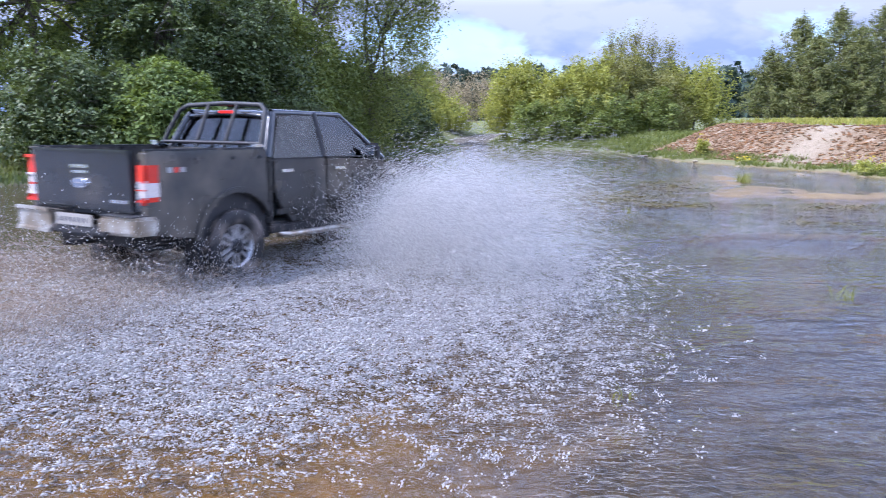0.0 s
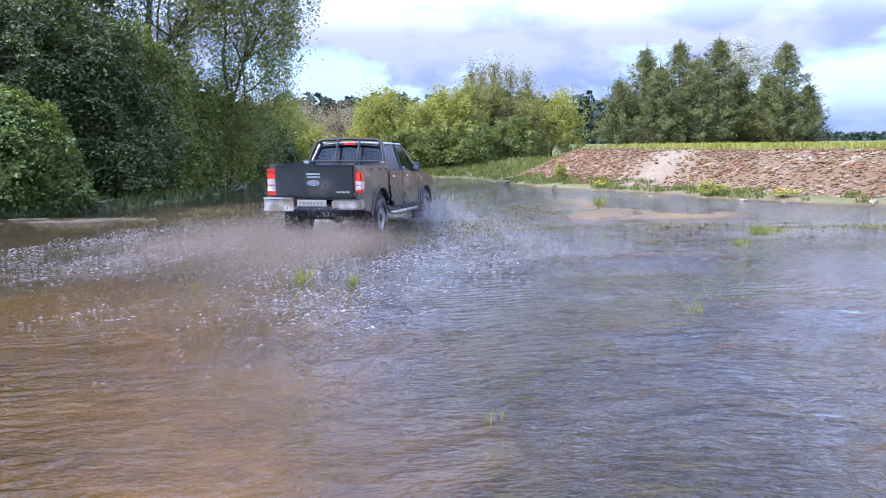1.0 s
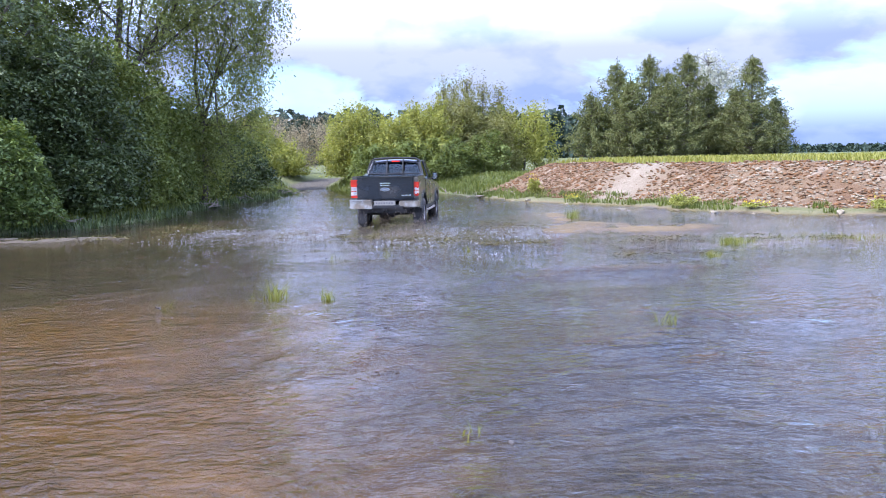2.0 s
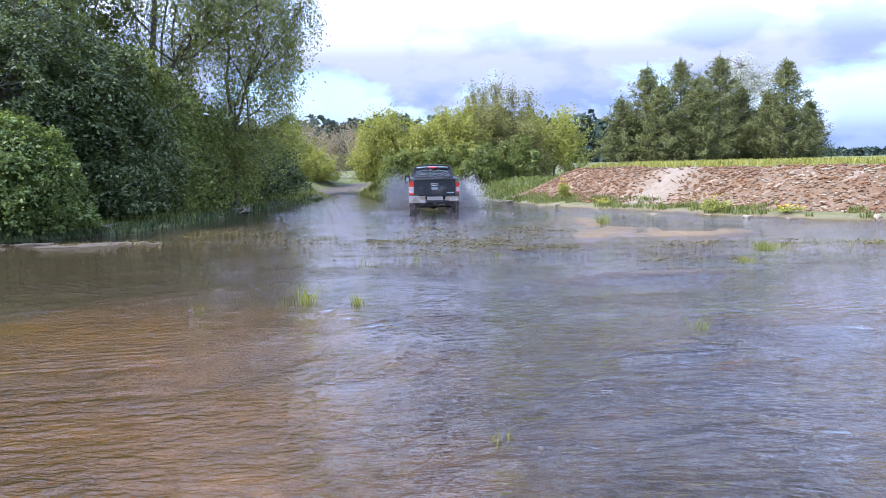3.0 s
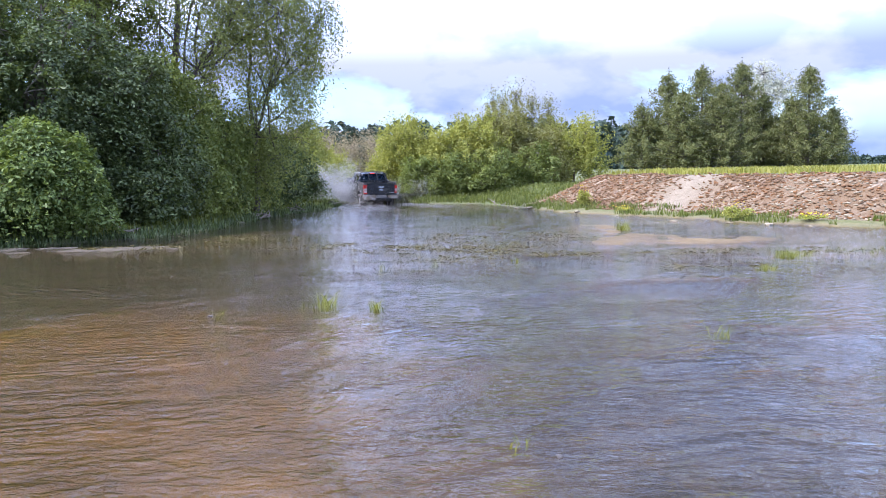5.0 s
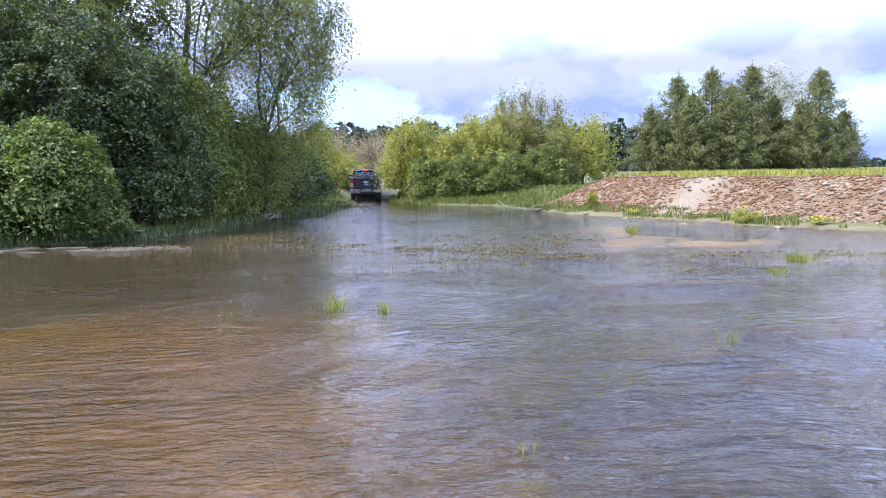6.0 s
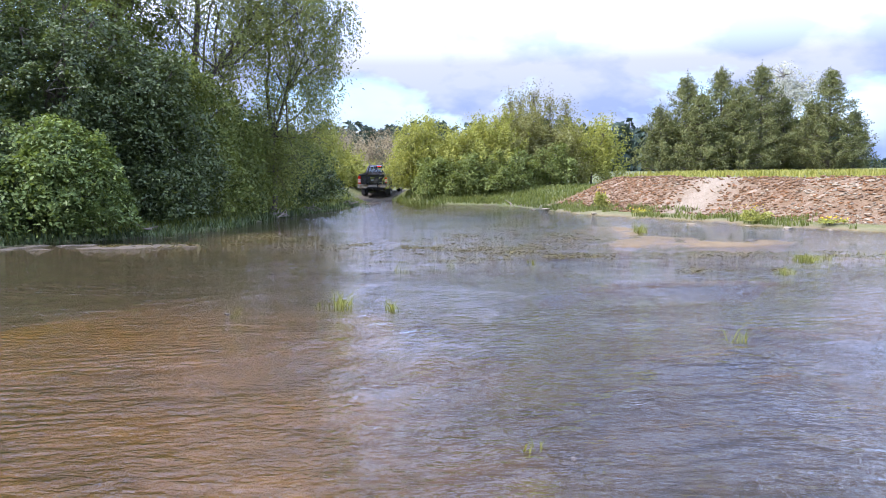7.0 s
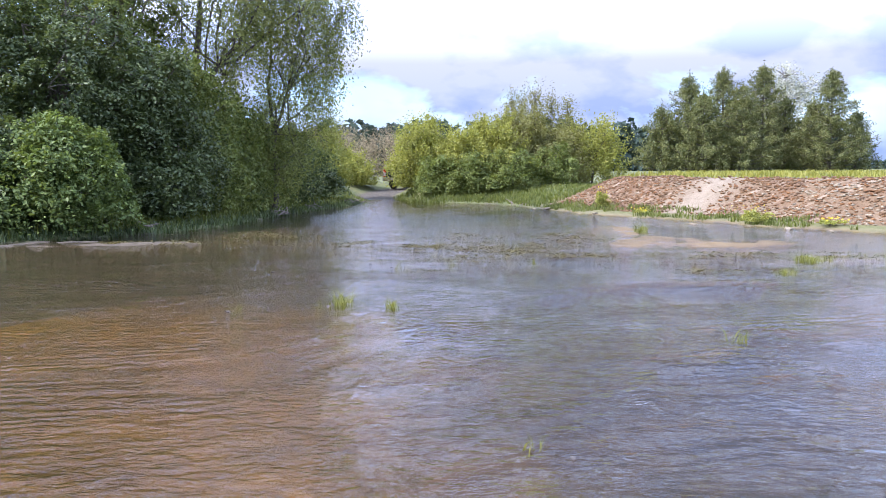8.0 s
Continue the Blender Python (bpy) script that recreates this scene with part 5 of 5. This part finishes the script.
def build_spray():
    rg = np.random.default_rng(77)
    near = [drops("spray", 620, 0.004, 0.011, (0.26, 0.26, 0.20), M_SPRAY, rg) for _ in range(6)]
    fine = [drops("spray", 1900, 0.004, 0.010, (0.30, 0.30, 0.24), M_MIST, rg) for _ in range(5)]
    far = [drops("spray", 420, 0.012, 0.028, (0.29, 0.29, 0.29), M_MIST, rg) for _ in range(6)]
    murk = [drops("spray", 160, 0.008, 0.022, (0.26, 0.26, 0.16), M_MURK, rg) for _ in range(4)]
    haze = [drops("spray", 2200, 0.004, 0.010, (0.42, 0.42, 0.12), M_BROWNMIST, rg) for _ in range(4)]
    made = {}
    for key, label in (("near_right", "white fan of spray thrown sideways off the truck's wheels"), ("near_left", "white spray on the far side of the truck"), ("far_right", "tall plume of spray beside the truck in deeper water"), ("far_left", "tall plume of spray beside the truck in deeper water"), ("rear", "brown murky spray behind the truck's rear wheels")):
        made[key] = tagged(new("water_spray"), label, "spray", kind="stuff")
    for t0 in np.arange(-0.72, 1.2, 0.055):
        x, y, z, yaw, _ = drive_at(t0)
        f = np.array((-math.sin(radians(yaw)), math.cos(radians(yaw)))); r = np.array((f[1], -f[0]))
        power = 1.0 if t0 < 0.15 else max(0.2, 1.0 - (t0 - 0.15) * 1.35)
        for sd, key, n in ((1, "near_right", 6), (-1, "near_left", 1 if t0 < 0.2 else 2)):
            if sd > 0 and t0 > 0.6:
                n = 4
            for k in range(n):
                s = np.array((x, y)) + f * 3.25 + r * sd * 0.85
                side = rg.uniform(0.6, 6.2) * (0.6 + 0.4 * power)
                v = r * sd * side + f * rg.uniform(0.8, 4.6)
                up = rg.uniform(1.4, 3.7) * (0.30 + 0.70 * power) * (0.45 + 0.55 * min(1.0, side / 3.5))
                throw(made[key], near if k % 2 else fine, rg, t0 + rg.uniform(-0.02, 0.02), (*s, 0.0), (*v, up))
            if sd > 0 and -0.5 < t0 < 0.32:      # the dense white heart of the fan
                for k in range(15 if t0 < 0.1 else 7):
                    out = rg.uniform(1.6, 7.2 if t0 < 0.05 else 5.0)
                    v = r * out + f * rg.uniform(2.0, 5.4)
                    throw(made[key], fine, rg, t0 + rg.uniform(-0.02, 0.02), (*s, 0.0), (*v, power * rg.uniform(2.4, 4.4) * (0.4 + 0.6 * min(1.0, out / 4.0))))
    for t0 in np.arange(2.62, 4.95, 0.08):
        x, y, z, yaw, _ = drive_at(t0)
        f = np.array((-math.sin(radians(yaw)), math.cos(radians(yaw)))); r = np.array((f[1], -f[0]))
        power = min(1.0, 0.45 + (t0 - 2.62) * 0.9) * (1.0 if t0 < 4.5 else 0.6)
        for sd, key in ((1, "far_right"), (-1, "far_left")):
            for k in range(5 if sd > 0 else 6):
                s = np.array((x, y)) + f * 3.2 + r * sd * 0.9
                v = r * sd * rg.uniform(1.0, 4.0) * power + f * rg.uniform(1.2, 5.2)
                throw(made[key], far, rg, t0 + rg.uniform(-0.03, 0.03), (*s, 0.0), (*v, rg.uniform(2.4, 6.0) * power ** 0.6 * (0.86 if sd > 0 else 1.0)))
    for t0 in list(np.arange(-0.6, 1.7, 0.12)) + list(np.arange(2.7, 4.9, 0.12)):
        x, y, z, yaw, _ = drive_at(t0)
        f = np.array((-math.sin(radians(yaw)), math.cos(radians(yaw)))); r = np.array((f[1], -f[0]))
        for sd in (-1, 1):
            for k in range(2):
                s = np.array((x, y)) - f * 0.3 + r * sd * 0.75
                v = r * sd * rg.uniform(-0.3, 1.2) + f * rg.uniform(-0.5, 3.0)
                throw(made["rear"], murk, rg, t0, (*s, 0.0), (*v, rg.uniform(1.0, 2.4)))
            for k in range(6 if t0 < 1.6 else 0):      # low brown haze that hangs in the wake
                v = r * sd * rg.uniform(-0.2, 1.8) + f * rg.uniform(-1.5, 1.0)
                throw(made["rear"], haze, rg, t0 + rg.uniform(-0.06, 0.06), (*(s - f * rg.uniform(0.0, 1.5)), 0.0), (*v, rg.uniform(1.2, 2.3)))
            if t0 < 0.5:
                v = r * sd * rg.uniform(0.2, 2.6) + f * rg.uniform(-0.5, 2.0)
                throw(made["rear"], fine, rg, t0, (*s, 0.0), (*v, rg.uniform(1.2, 2.6)))


def splash_mesh(name, n, mat, rg, spread):
    """Little crowns of water where drops strike: a torn ring of grains round each hit, some leaping higher."""
    per = 14
    hit = rg.normal(size=(n, 1, 3)) * (*spread, 0.0)
    big = np.exp(np.clip(rg.normal(size=(n, 1, 1)), -2, 1.4) * 0.5)
    a = rg.uniform(0, 2 * math.pi, (n, per, 1))
    ring = np.concatenate([np.cos(a) * 1.7, np.sin(a), np.abs(rg.normal(size=(n, per, 1))) * 0.6], 2) * rg.uniform(0.3, 1.0, (n, per, 1)) * 0.023 * big
    C = (hit + ring).reshape(-1, 3)
    base = np.array([(1, 1, 1), (1, -1, -1), (-1, 1, -1), (-1, -1, 1)], float) * 0.5
    q, _ = np.linalg.qr(rg.normal(size=(n * per, 3, 3)))
    sz = (np.repeat(big[:, 0, 0], per) * np.exp(rg.uniform(math.log(0.0025), math.log(0.0075), n * per)))[:, None, None]
    V = np.einsum("ij,njk->nik", base, q) * sz * np.array((1.9, 1.0, 0.8)) + C[:, None, :]
    i = np.arange(n * per)[:, None] * 4
    return mesh_from(name, V.reshape(-1, 3), (i + np.array([[0, 1, 2, 0, 3, 1, 0, 2, 3, 1, 3, 2]])).ravel(), 3, mat)


def build_foam():
    """Flat rafts of foam and splashes on the water: they come up as the truck passes and sink soon after."""
    rg = np.random.default_rng(99)
    raft = [drops("foam", 130, 0.008, 0.026, (0.60, 0.30, 0.010), M_FOAM, rg, 0.35) for _ in range(6)]
    speck = [drops("foam", 440, 0.003, 0.009, (0.45, 0.34, 0.05), M_SPRAY, rg, 0.8) for _ in range(3)] + [splash_mesh("foam", 85, M_SPRAY, rg, (0.42, 0.30)) for _ in range(6)]
    wake = tagged(new("wake_foam"), "thin white foam streaks trailing in the truck's wake", "foam", kind="stuff")
    rain = tagged(new("splash_rain"), "spray falling back and whitening the shallow water", "splashes", kind="stuff")

    def rise(root, mesh, x, y, turn, t0, t1, top):
        ob = part("foam_raft" if root is wake else "splash", mesh, None, root)
        dx, dy = rg.uniform(-0.1, 0.25), rg.uniform(-0.1, 0.1)
        SPRAY.append((ob, [(t0 - 0.09, (x, y, -0.9), turn), (t0, (x, y, top * 0.5), turn), ((t0 + t1) / 2, (x + dx / 2, y + dy / 2, top), turn + 3), (t1, (x + dx, y + dy, -0.015), turn + 6), (t1 + 0.25, (x + dx, y + dy, -0.9), turn + 6)]))

    for t0 in list(np.arange(-0.9, 1.5, 0.085)) + list(np.arange(2.6, 5.0, 0.11)):
        x, y, z, yaw, _ = drive_at(t0)
        f = np.array((-math.sin(radians(yaw)), math.cos(radians(yaw)))); r = np.array((f[1], -f[0]))
        for sd in (-1, 1):
            for k in range(3 if 0.1 < t0 < 1.4 else 2):
                off = rg.uniform(0.9, 4.0) if t0 < 2 else rg.uniform(0.8, 2.2)
                c = np.array((x, y)) + f * rg.uniform(0.0, 2.0) + r * sd * off
                rise(wake, raft[rg.integers(6)], c[0], c[1], yaw + rg.uniform(-25, 25) + 90, t0 + 0.3, t0 + rg.uniform(0.8, 1.25), 0.006)
    for k in range(430):
        x, y = rg.uniform(-4.6, 0.9), rg.uniform(3.4, 9.2)
        if x > 0.9 - 0.12 * (9 - y) - 0.2 * rg.uniform(0, 3) or y > 8.6 + 0.25 * x + 1.4 or y < 3.2 + 0.55 * max(0, x + 1.2) or math.sin(2.1 * x + 1.2 * y) * math.cos(2.6 * y - 0.8 * x) < rg.uniform(-1.4, 0.3):
            continue
        end = rg.uniform(0.06, 0.30) + 0.02 * (y - 4)
        rise(rain, speck[rg.integers(9)], x, y, rg.uniform(0, 360), -0.4, end, 0.05)


build_spray()
build_foam()


# ---- bank rubble, grass and small things ----
def stone_mesh(name, rg, mat, size=(1, 0.7, 0.35)):
    bm = bmesh.new()
    bmesh.ops.create_icosphere(bm, subdivisions=1, radius=0.5)
    cuts = rg.normal(size=(5, 3)); cuts /= np.linalg.norm(cuts, axis=1)[:, None]
    for v in bm.verts:
        p = np.array(v.co) * rg.uniform(0.8, 1.15)
        for c in cuts:
            d = p @ c - 0.33
            if d > 0:
                p = p - c * d
        v.co = Vector(p * np.array(size))
    me = bpy.data.meshes.new(name)
    bm.to_mesh(me); bm.free()
    me.materials.append(mat)
    return me


def bank_points(n, rg, s0=1.0, s1=4.2):
    """Places on the bank's slope."""
    out = []
    while len(out) < n:
        x, y = rg.uniform(4.5, 26, 400), rg.uniform(14, 36, 400)
        s, r = shore_distance(x, y), right_side(x, y)
        ok = (s > s0) & (s < s1) & (r > 0.75)
        out += list(zip(x[ok], y[ok], s[ok]))
    return out[:n]


def build_rubble():
    rg = np.random.default_rng(3)
    pale = principled("pale_rubble", (0.26, 0.212, 0.138), 0.9, spread=0.35, scale=4, fine=30, bump=0.5)
    rust = principled("rusty_clod", (0.18, 0.088, 0.032), 0.95, spread=0.4, scale=4, fine=30, bump=0.6)
    dark = principled("dark_clod", (0.14, 0.080, 0.036), 0.95, spread=0.4, scale=4, fine=30, bump=0.6)
    heap = tagged(new("rubble_bank"), "slope of pale stones and reddish clods above the water", "rubble bank", kind="stuff")
    shapes = {m.name: [stone_mesh("stone", rg, m, (1, rg.uniform(0.5, 0.8), rg.uniform(0.22, 0.45))) for _ in range(5)] for m in (pale, rust, dark)}
    for x, y, s in bank_points(290, rg):
        m = rg.choice([pale.name, rust.name, rust.name, dark.name]) if y > 29 - 0.4 * (x - 7) else rg.choice([pale.name, pale.name, rust.name, dark.name])
        ob = part("stone", shapes[m][rg.integers(5)], None, heap)
        z = height_at(x, y)
        k = np.exp(rg.uniform(math.log(0.09), math.log(0.28)))
        ob.matrix_basis = pose(x, y, z + 0.02, rg.uniform(-25, 25), rg.uniform(10, 40), rg.uniform(-40, 20)) @ Matrix.Diagonal((k * 1.3, k, k, 1))
    # small stuff between them, in streaks that run down the slope
    pts = bank_points(8000, rg)
    X, Y = np.array([p[0] for p in pts]), np.array([p[1] for p in pts])
    streak = lumps(X * 1.0 + Y * 0.6, Y * 0.35 - X * 0.1, 2.6, 4.0) + 0.6 * rg.normal(size=len(X)) - 0.75 * smooth(Y - 27.5 + 0.4 * (X - 7), -1, 1)
    away = np.abs(0.8 * (Y - 27.3) - 0.6 * (X - 7.6)) > 1.0 * rg.uniform(0.3, 1.2, len(X))
    X, Y, streak = X[away], Y[away], streak[away]
    for mat, ok in ((pale, streak > 0.35), (rust, (streak <= 0.35) & (streak > -0.4)), (dark, streak <= -0.4)):
        x, y = X[ok], Y[ok]
        n = len(x)
        z = ground_height(x, y)
        base = np.array([(1, 0, 0), (-1, 0, 0), (0, 1, 0), (0, -1, 0), (0, 0, 0.7), (0, 0, -0.7)], float)
        q, _ = np.linalg.qr(rg.normal(size=(n, 3, 3)))
        sz = np.exp(rg.uniform(math.log(0.03), math.log(0.10), n))
        V = np.einsum("ij,njk->nik", base, q) * sz[:, None, None] * np.array((1.3, 1.0, 0.6)) * rg.uniform(0.6, 1.2, (n, 6, 1)) + np.stack([x, y, z + sz * 0.2], 1)[:, None, :]
        i = np.arange(n)[:, None] * 6
        Fc = (i + np.array([[0, 2, 4, 2, 1, 4, 1, 3, 4, 3, 0, 4, 2, 0, 5, 1, 2, 5, 3, 1, 5, 0, 3, 5]])).ravel()
        part("small_rubble", mesh_from("small_rubble", V.reshape(-1, 3), Fc, 3, mat), None, heap)
    # stones lying at the waterline
    for x, y, k in ((7.6, 24.4, 0.35), (9.6, 22.2, 0.45), (8.9, 23.3, 0.28), (10.4, 21.4, 0.3), (6.6, 27.6, 0.3), (5.6, 29.6, 0.34), (5.2, 30.4, 0.26), (4.3, 33.4, 0.4), (3.9, 34.2, 0.3), (12.2, 20.2, 0.4)):
        ob = new("boulder", shapes[pale.name][rg.integers(5)])
        ob.matrix_basis = pose(x, y, height_at(x, y) + 0.03, 0, rg.uniform(-10, 10), rg.uniform(0, 180)) @ Matrix.Diagonal((k * 1.4, k, k, 1))
        tagged(ob, "pale angular stone at the edge of the water", "stone", "stones at the waterline")


def blades(P, h, rg, lean=0.35, width=0.012):
    """Curved grass blades: two joined tapering quads folded to a point, rooted at P."""
    n = len(P)
    a = rg.uniform(0, 2 * math.pi, n)
    d = np.stack([np.cos(a), np.sin(a), np.zeros(n)], 1)
    w = np.stack([-np.sin(a), np.cos(a), np.zeros(n)], 1) * (width * rg.uniform(0.7, 1.5, n))[:, None]
    hh = (h * rg.uniform(0.5, 1.3, n))[:, None]
    b = hh * lean * rg.uniform(0.2, 1.6, n)[:, None]
    up = np.array((0, 0, 1.0))
    mid = P + up * hh * 0.6 + d * b * 0.35
    tip = P + up * hh + d * b
    V = np.stack([P - w, P + w, mid - w * 0.8, mid + w * 0.8, tip], 1).reshape(-1, 3)
    i = np.arange(n)[:, None] * 5
    return V, (i + np.array([[0, 1, 3, 0, 3, 2, 2, 3, 4]])).ravel()


def build_grass():
    rg = np.random.default_rng(12)

    def strip(name, ok, n, h, box, mat, label, width=0.014):
        x0, x1, y0, y1 = box
        X = np.zeros(0); Y = np.zeros(0)
        while len(X) < n:
            x, y = rg.uniform(x0, x1, 20000), rg.uniform(y0, y1, 20000)
            s, r = shore_distance(x, y), right_side(x, y)
            g = ok(x, y, s, r) & (lumps(x, y, 2.2, 1.0) + rg.normal(size=len(x)) * 0.4 > -0.5)
            X, Y = np.append(X, x[g]), np.append(Y, y[g])
        X, Y = X[:n], Y[:n]
        V, Fc = blades(np.stack([X, Y, ground_height(X, Y) - 0.02], 1), h, rg, 0.4, width)
        tagged(new(name, mesh_from(name, V, Fc, 3, mat)), label, "grass", kind="stuff")

    pathx = lambda y: np.interp(y, [38, 41, 43, 46.6, 48.8, 52.4, 56], [-1.2, -2.3, -3.05, -3.98, -3.55, -2.1, -0.4])
    off_track = lambda x, y: np.abs(x - pathx(y)) > 1.0
    strip("field_grass", lambda x, y, s, r: (s > 4.0) & (r > 0.5), 19000, 0.24, (6, 34, 18, 48), M_FIELD, "sunlit yellowish grass on the field above the bank", 0.02)
    strip("bank_grass", lambda x, y, s, r: (s > 0.1) & (s < 1.7) & (r > 0.4) & (lumps(x, y, 1.1, 7.0) > 0.1), 5000, 0.17, (3, 26, 14, 38), M_GRASS, "green tufts along the foot of the rubble bank", 0.014)
    strip("wood_edge_grass", lambda x, y, s, r: (s > 0.25) & (s < 4) & (r < 0.4) & off_track(x, y), 16000, 0.26, (-18, 5, 15, 52), M_GRASS, "tall green grass under the bushes of the wooded bank", 0.016)
    # dark blades cover the bright shore strip; their colour supplies the shade under bushes
    strip("shore_sedge", lambda x, y, s, r: (s > -0.08) & (s < 0.7) & (r < 0.4) & off_track(x, y) & (lumps(x, y, 0.9, 4.0) > -0.55), 7000, 0.19, (-17, -2.8, 15, 42), M_DARKLEAF, "sedge over the water along the wooded bank, dark in place of bush shade", 0.014)
    strip("bush_foot_grass", lambda x, y, s, r: (s > 0.15) & (s < 7) & (r < 0.6) & off_track(x, y), 11000, 0.2, (-2.6, 12, 30, 46), M_GRASS, "green grass in front of the bushes beyond the ford", 0.018)


def tuft(x, y, n, h, r, mat, label, seed, group=""):
    rg = np.random.default_rng(seed)
    P = np.zeros((n, 3)); P[:, :2] = rg.normal(size=(n, 2)) * r
    bed = min(-0.01, height_at(x, y))
    V, Fc = blades(P, h - bed, rg, 0.8, 0.005)
    ob = new("grass_tuft", mesh_from("grass_tuft", V, Fc, 3, mat))
    ob.location = (x, y, bed)
    return tagged(ob, label, "grass", group, "stuff")


def build_small():
    rg = np.random.default_rng(31)
    for k, (x, y, n, h, r) in enumerate(TUFTS):
        tuft(x, y, n, h, r, M_TUFT, "small yellow-green grass tuft standing in the shallow water", 200 + k, "tufts in the water")
    # mats of weed that lie on the water
    for k, (x, y, rx, ry, n) in enumerate(((1.3, 16.6, 1.6, 1.6, 1500), (2.2, 15.4, 0.9, 0.6, 500), (-0.2, 17.0, 0.9, 1.0, 400), (0.4, 14.6, 0.8, 0.3, 150), (-2.6, 17.8, 1.2, 0.7, 400), (5.8, 15.4, 1.6, 0.5, 350), (-4.4, 20.4, 1.3, 1.2, 600), (8.5, 14.9, 1.8, 0.3, 250), (3.2, 19.6, 1.0, 1.6, 500), (0.8, 20.4, 1.2, 1.6, 500), (4.6, 13.0, 1.0, 0.3, 160), (-6.6, 18.4, 1.6, 0.6, 400))):
        n = int(n * 0.75)
        heads = rg.normal(size=(max(4, n // 18), 3)) * (rx * 0.55, ry * 0.55, 0.0)
        P = heads[rg.integers(0, len(heads), n)] + rg.normal(size=(n, 3)) * (0.16, 0.09, 0.004) + (0, 0, 0.008)
        V, Fc = leaf_quads(P, 0.085, rg, np.tile((0, 0, 4.0), (n, 1)), 3.0, 0.0)
        V[:, 2] = np.clip(V[:, 2], 0.003, 0.03)
        ob = new("weed_mat", mesh_from("weed_mat", V, Fc, 3, M_WEED))
        ob.location = (x, y, 0)
        tagged(ob, "thin mat of olive water weed lying on the surface", "water weed", "weed mats", "stuff")
    # yellow-flowered clumps at the foot of the bank
    for k, (x, y, w, h) in enumerate(((9.3, 23.7, 1.0, 0.5), (6.2, 31.4, 0.45, 0.8), (10.7, 22.0, 0.8, 0.25), (7.0, 28.2, 0.5, 0.25), (13.4, 20.0, 0.9, 0.4))):
        lobes = dome(w, h, rg, 5, 0.3)
        root = tree("flowering_clump", x, y, lobes, 90, 16, 0.07, M_BUSH, "leafy clump with small yellow flowers at the foot of the bank", "wild plant", 300 + k, spread=0.07, limb=0.008, twigs=14, sink=0.05, group="flowering clumps")
        n = 26
        P = np.stack([rg.normal(size=n) * w * 0.3, rg.normal(size=n) * w * 0.3, h * rg.uniform(0.75, 1.15, n)], 1)
        part("flowers", crown_mesh("flowers", P, P * 0, 0.05, M_FLOWER, rg, 1.1), None, root, "small yellow flowers")["kind"] = "stuff"
    # drifted dead branches at the mouth of the track, and pale roots under the left bank
    for x, y, ln, n, sd in ((-4.75, 38.6, 1.0, 16, 1), (-4.3, 40.2, 0.7, 10, 2), (-6.2, 29.4, 0.8, 10, 3), (-5.6, 33.4, 0.9, 10, 4), (3.6, 36.4, 0.7, 9, 5), (-8.0, 21.3, 0.6, 8, 6)):
        rr = np.random.default_rng(sd)
        heap = new("dead_branches")
        heap.location = (x, y, max(0.0, height_at(x, y)))
        for _ in range(n):
            a = rr.normal(size=3) * (ln * 0.35, ln * 0.25, 0.05) + (0, 0, 0.06)
            b = a + rr.normal(size=3) * (ln * 0.5, ln * 0.3, 0.14)
            b[2] = abs(b[2])
            part("branch", tube_mesh("branch", [branch(a, b, 0.028, 0.008, rr, 4, 0.15)], M_DEAD, 6), None, heap)
        tagged(heap, "heap of drifted grey-brown dead branches at the water's edge", "driftwood", "dead branches")
    # pebbles and little snags that break the surface
    peb = [stone_mesh("pebble", rg, M_WETSTONE, (1, 0.8, 0.5)) for _ in range(3)]
    for x, y, k in ((0.74, 4.45, 0.05), (-2.55, 9.3, 0.07), (-0.9, 13.6, 0.06), (0.2, 13.8, 0.05), (1.5, 14.1, 0.05), (-1.3, 14.1, 0.08), (-2.8, 13.0, 0.06), (3.2, 20.4, 0.12), (2.3, 18.0, 0.1)):
        ob = new("pebble", peb[rg.integers(3)])
        ob.matrix_basis = pose(x, y, 0.0, 0, 0, rg.uniform(0, 180)) @ Matrix.Diagonal((k * 1.6, k, k, 1))
        tagged(ob, "small wet stone breaking the water's surface", "stone", "stones in the water")


M_FIELD = leaf_material("dry_field_grass", (0.15, 0.17, 0.035), (0.36, 0.33, 0.08), 0.2, 0.4)
M_WEED = leaf_material("water_weed", (0.06, 0.055, 0.018), (0.17, 0.14, 0.045), 0.4, 0.2)
M_FLOWER = leaf_material("yellow_petal", (0.55, 0.42, 0.02), (0.70, 0.58, 0.05), 0.2, 0.4)
M_WETSTONE = principled("wet_stone", (0.09, 0.075, 0.06), 0.35, spread=0.3, scale=5, fine=30, bump=0.3)
M_DEAD = principled("dead_wood", (0.20, 0.165, 0.13), 0.9, spread=0.35, scale=6, fine=50, bump=0.4)
build_grass()
build_small()
build_rubble()


# ---- what moves ----
def motions():
    walk(truck, [(t, pose(x, y, z, nose, 0, yaw)) for t, x, y, z, yaw, nose in DRIVE if t >= 0])
    # wheels roll by the way driven
    ts = np.linspace(0, 8, 161)
    at = np.array([drive_at(t)[:2] for t in ts])
    way = np.concatenate([[0], np.cumsum(np.hypot(*np.diff(at, axis=0).T))])
    for w in wheels:
        place = w.location.copy()
        walk(w, [(t, pose(*place, -math.degrees(d / 0.385), 0, 0)) for t, d in zip(ts, way)])
    for ob, rows in SPRAY:
        walk(ob, flight(rows))


motions()
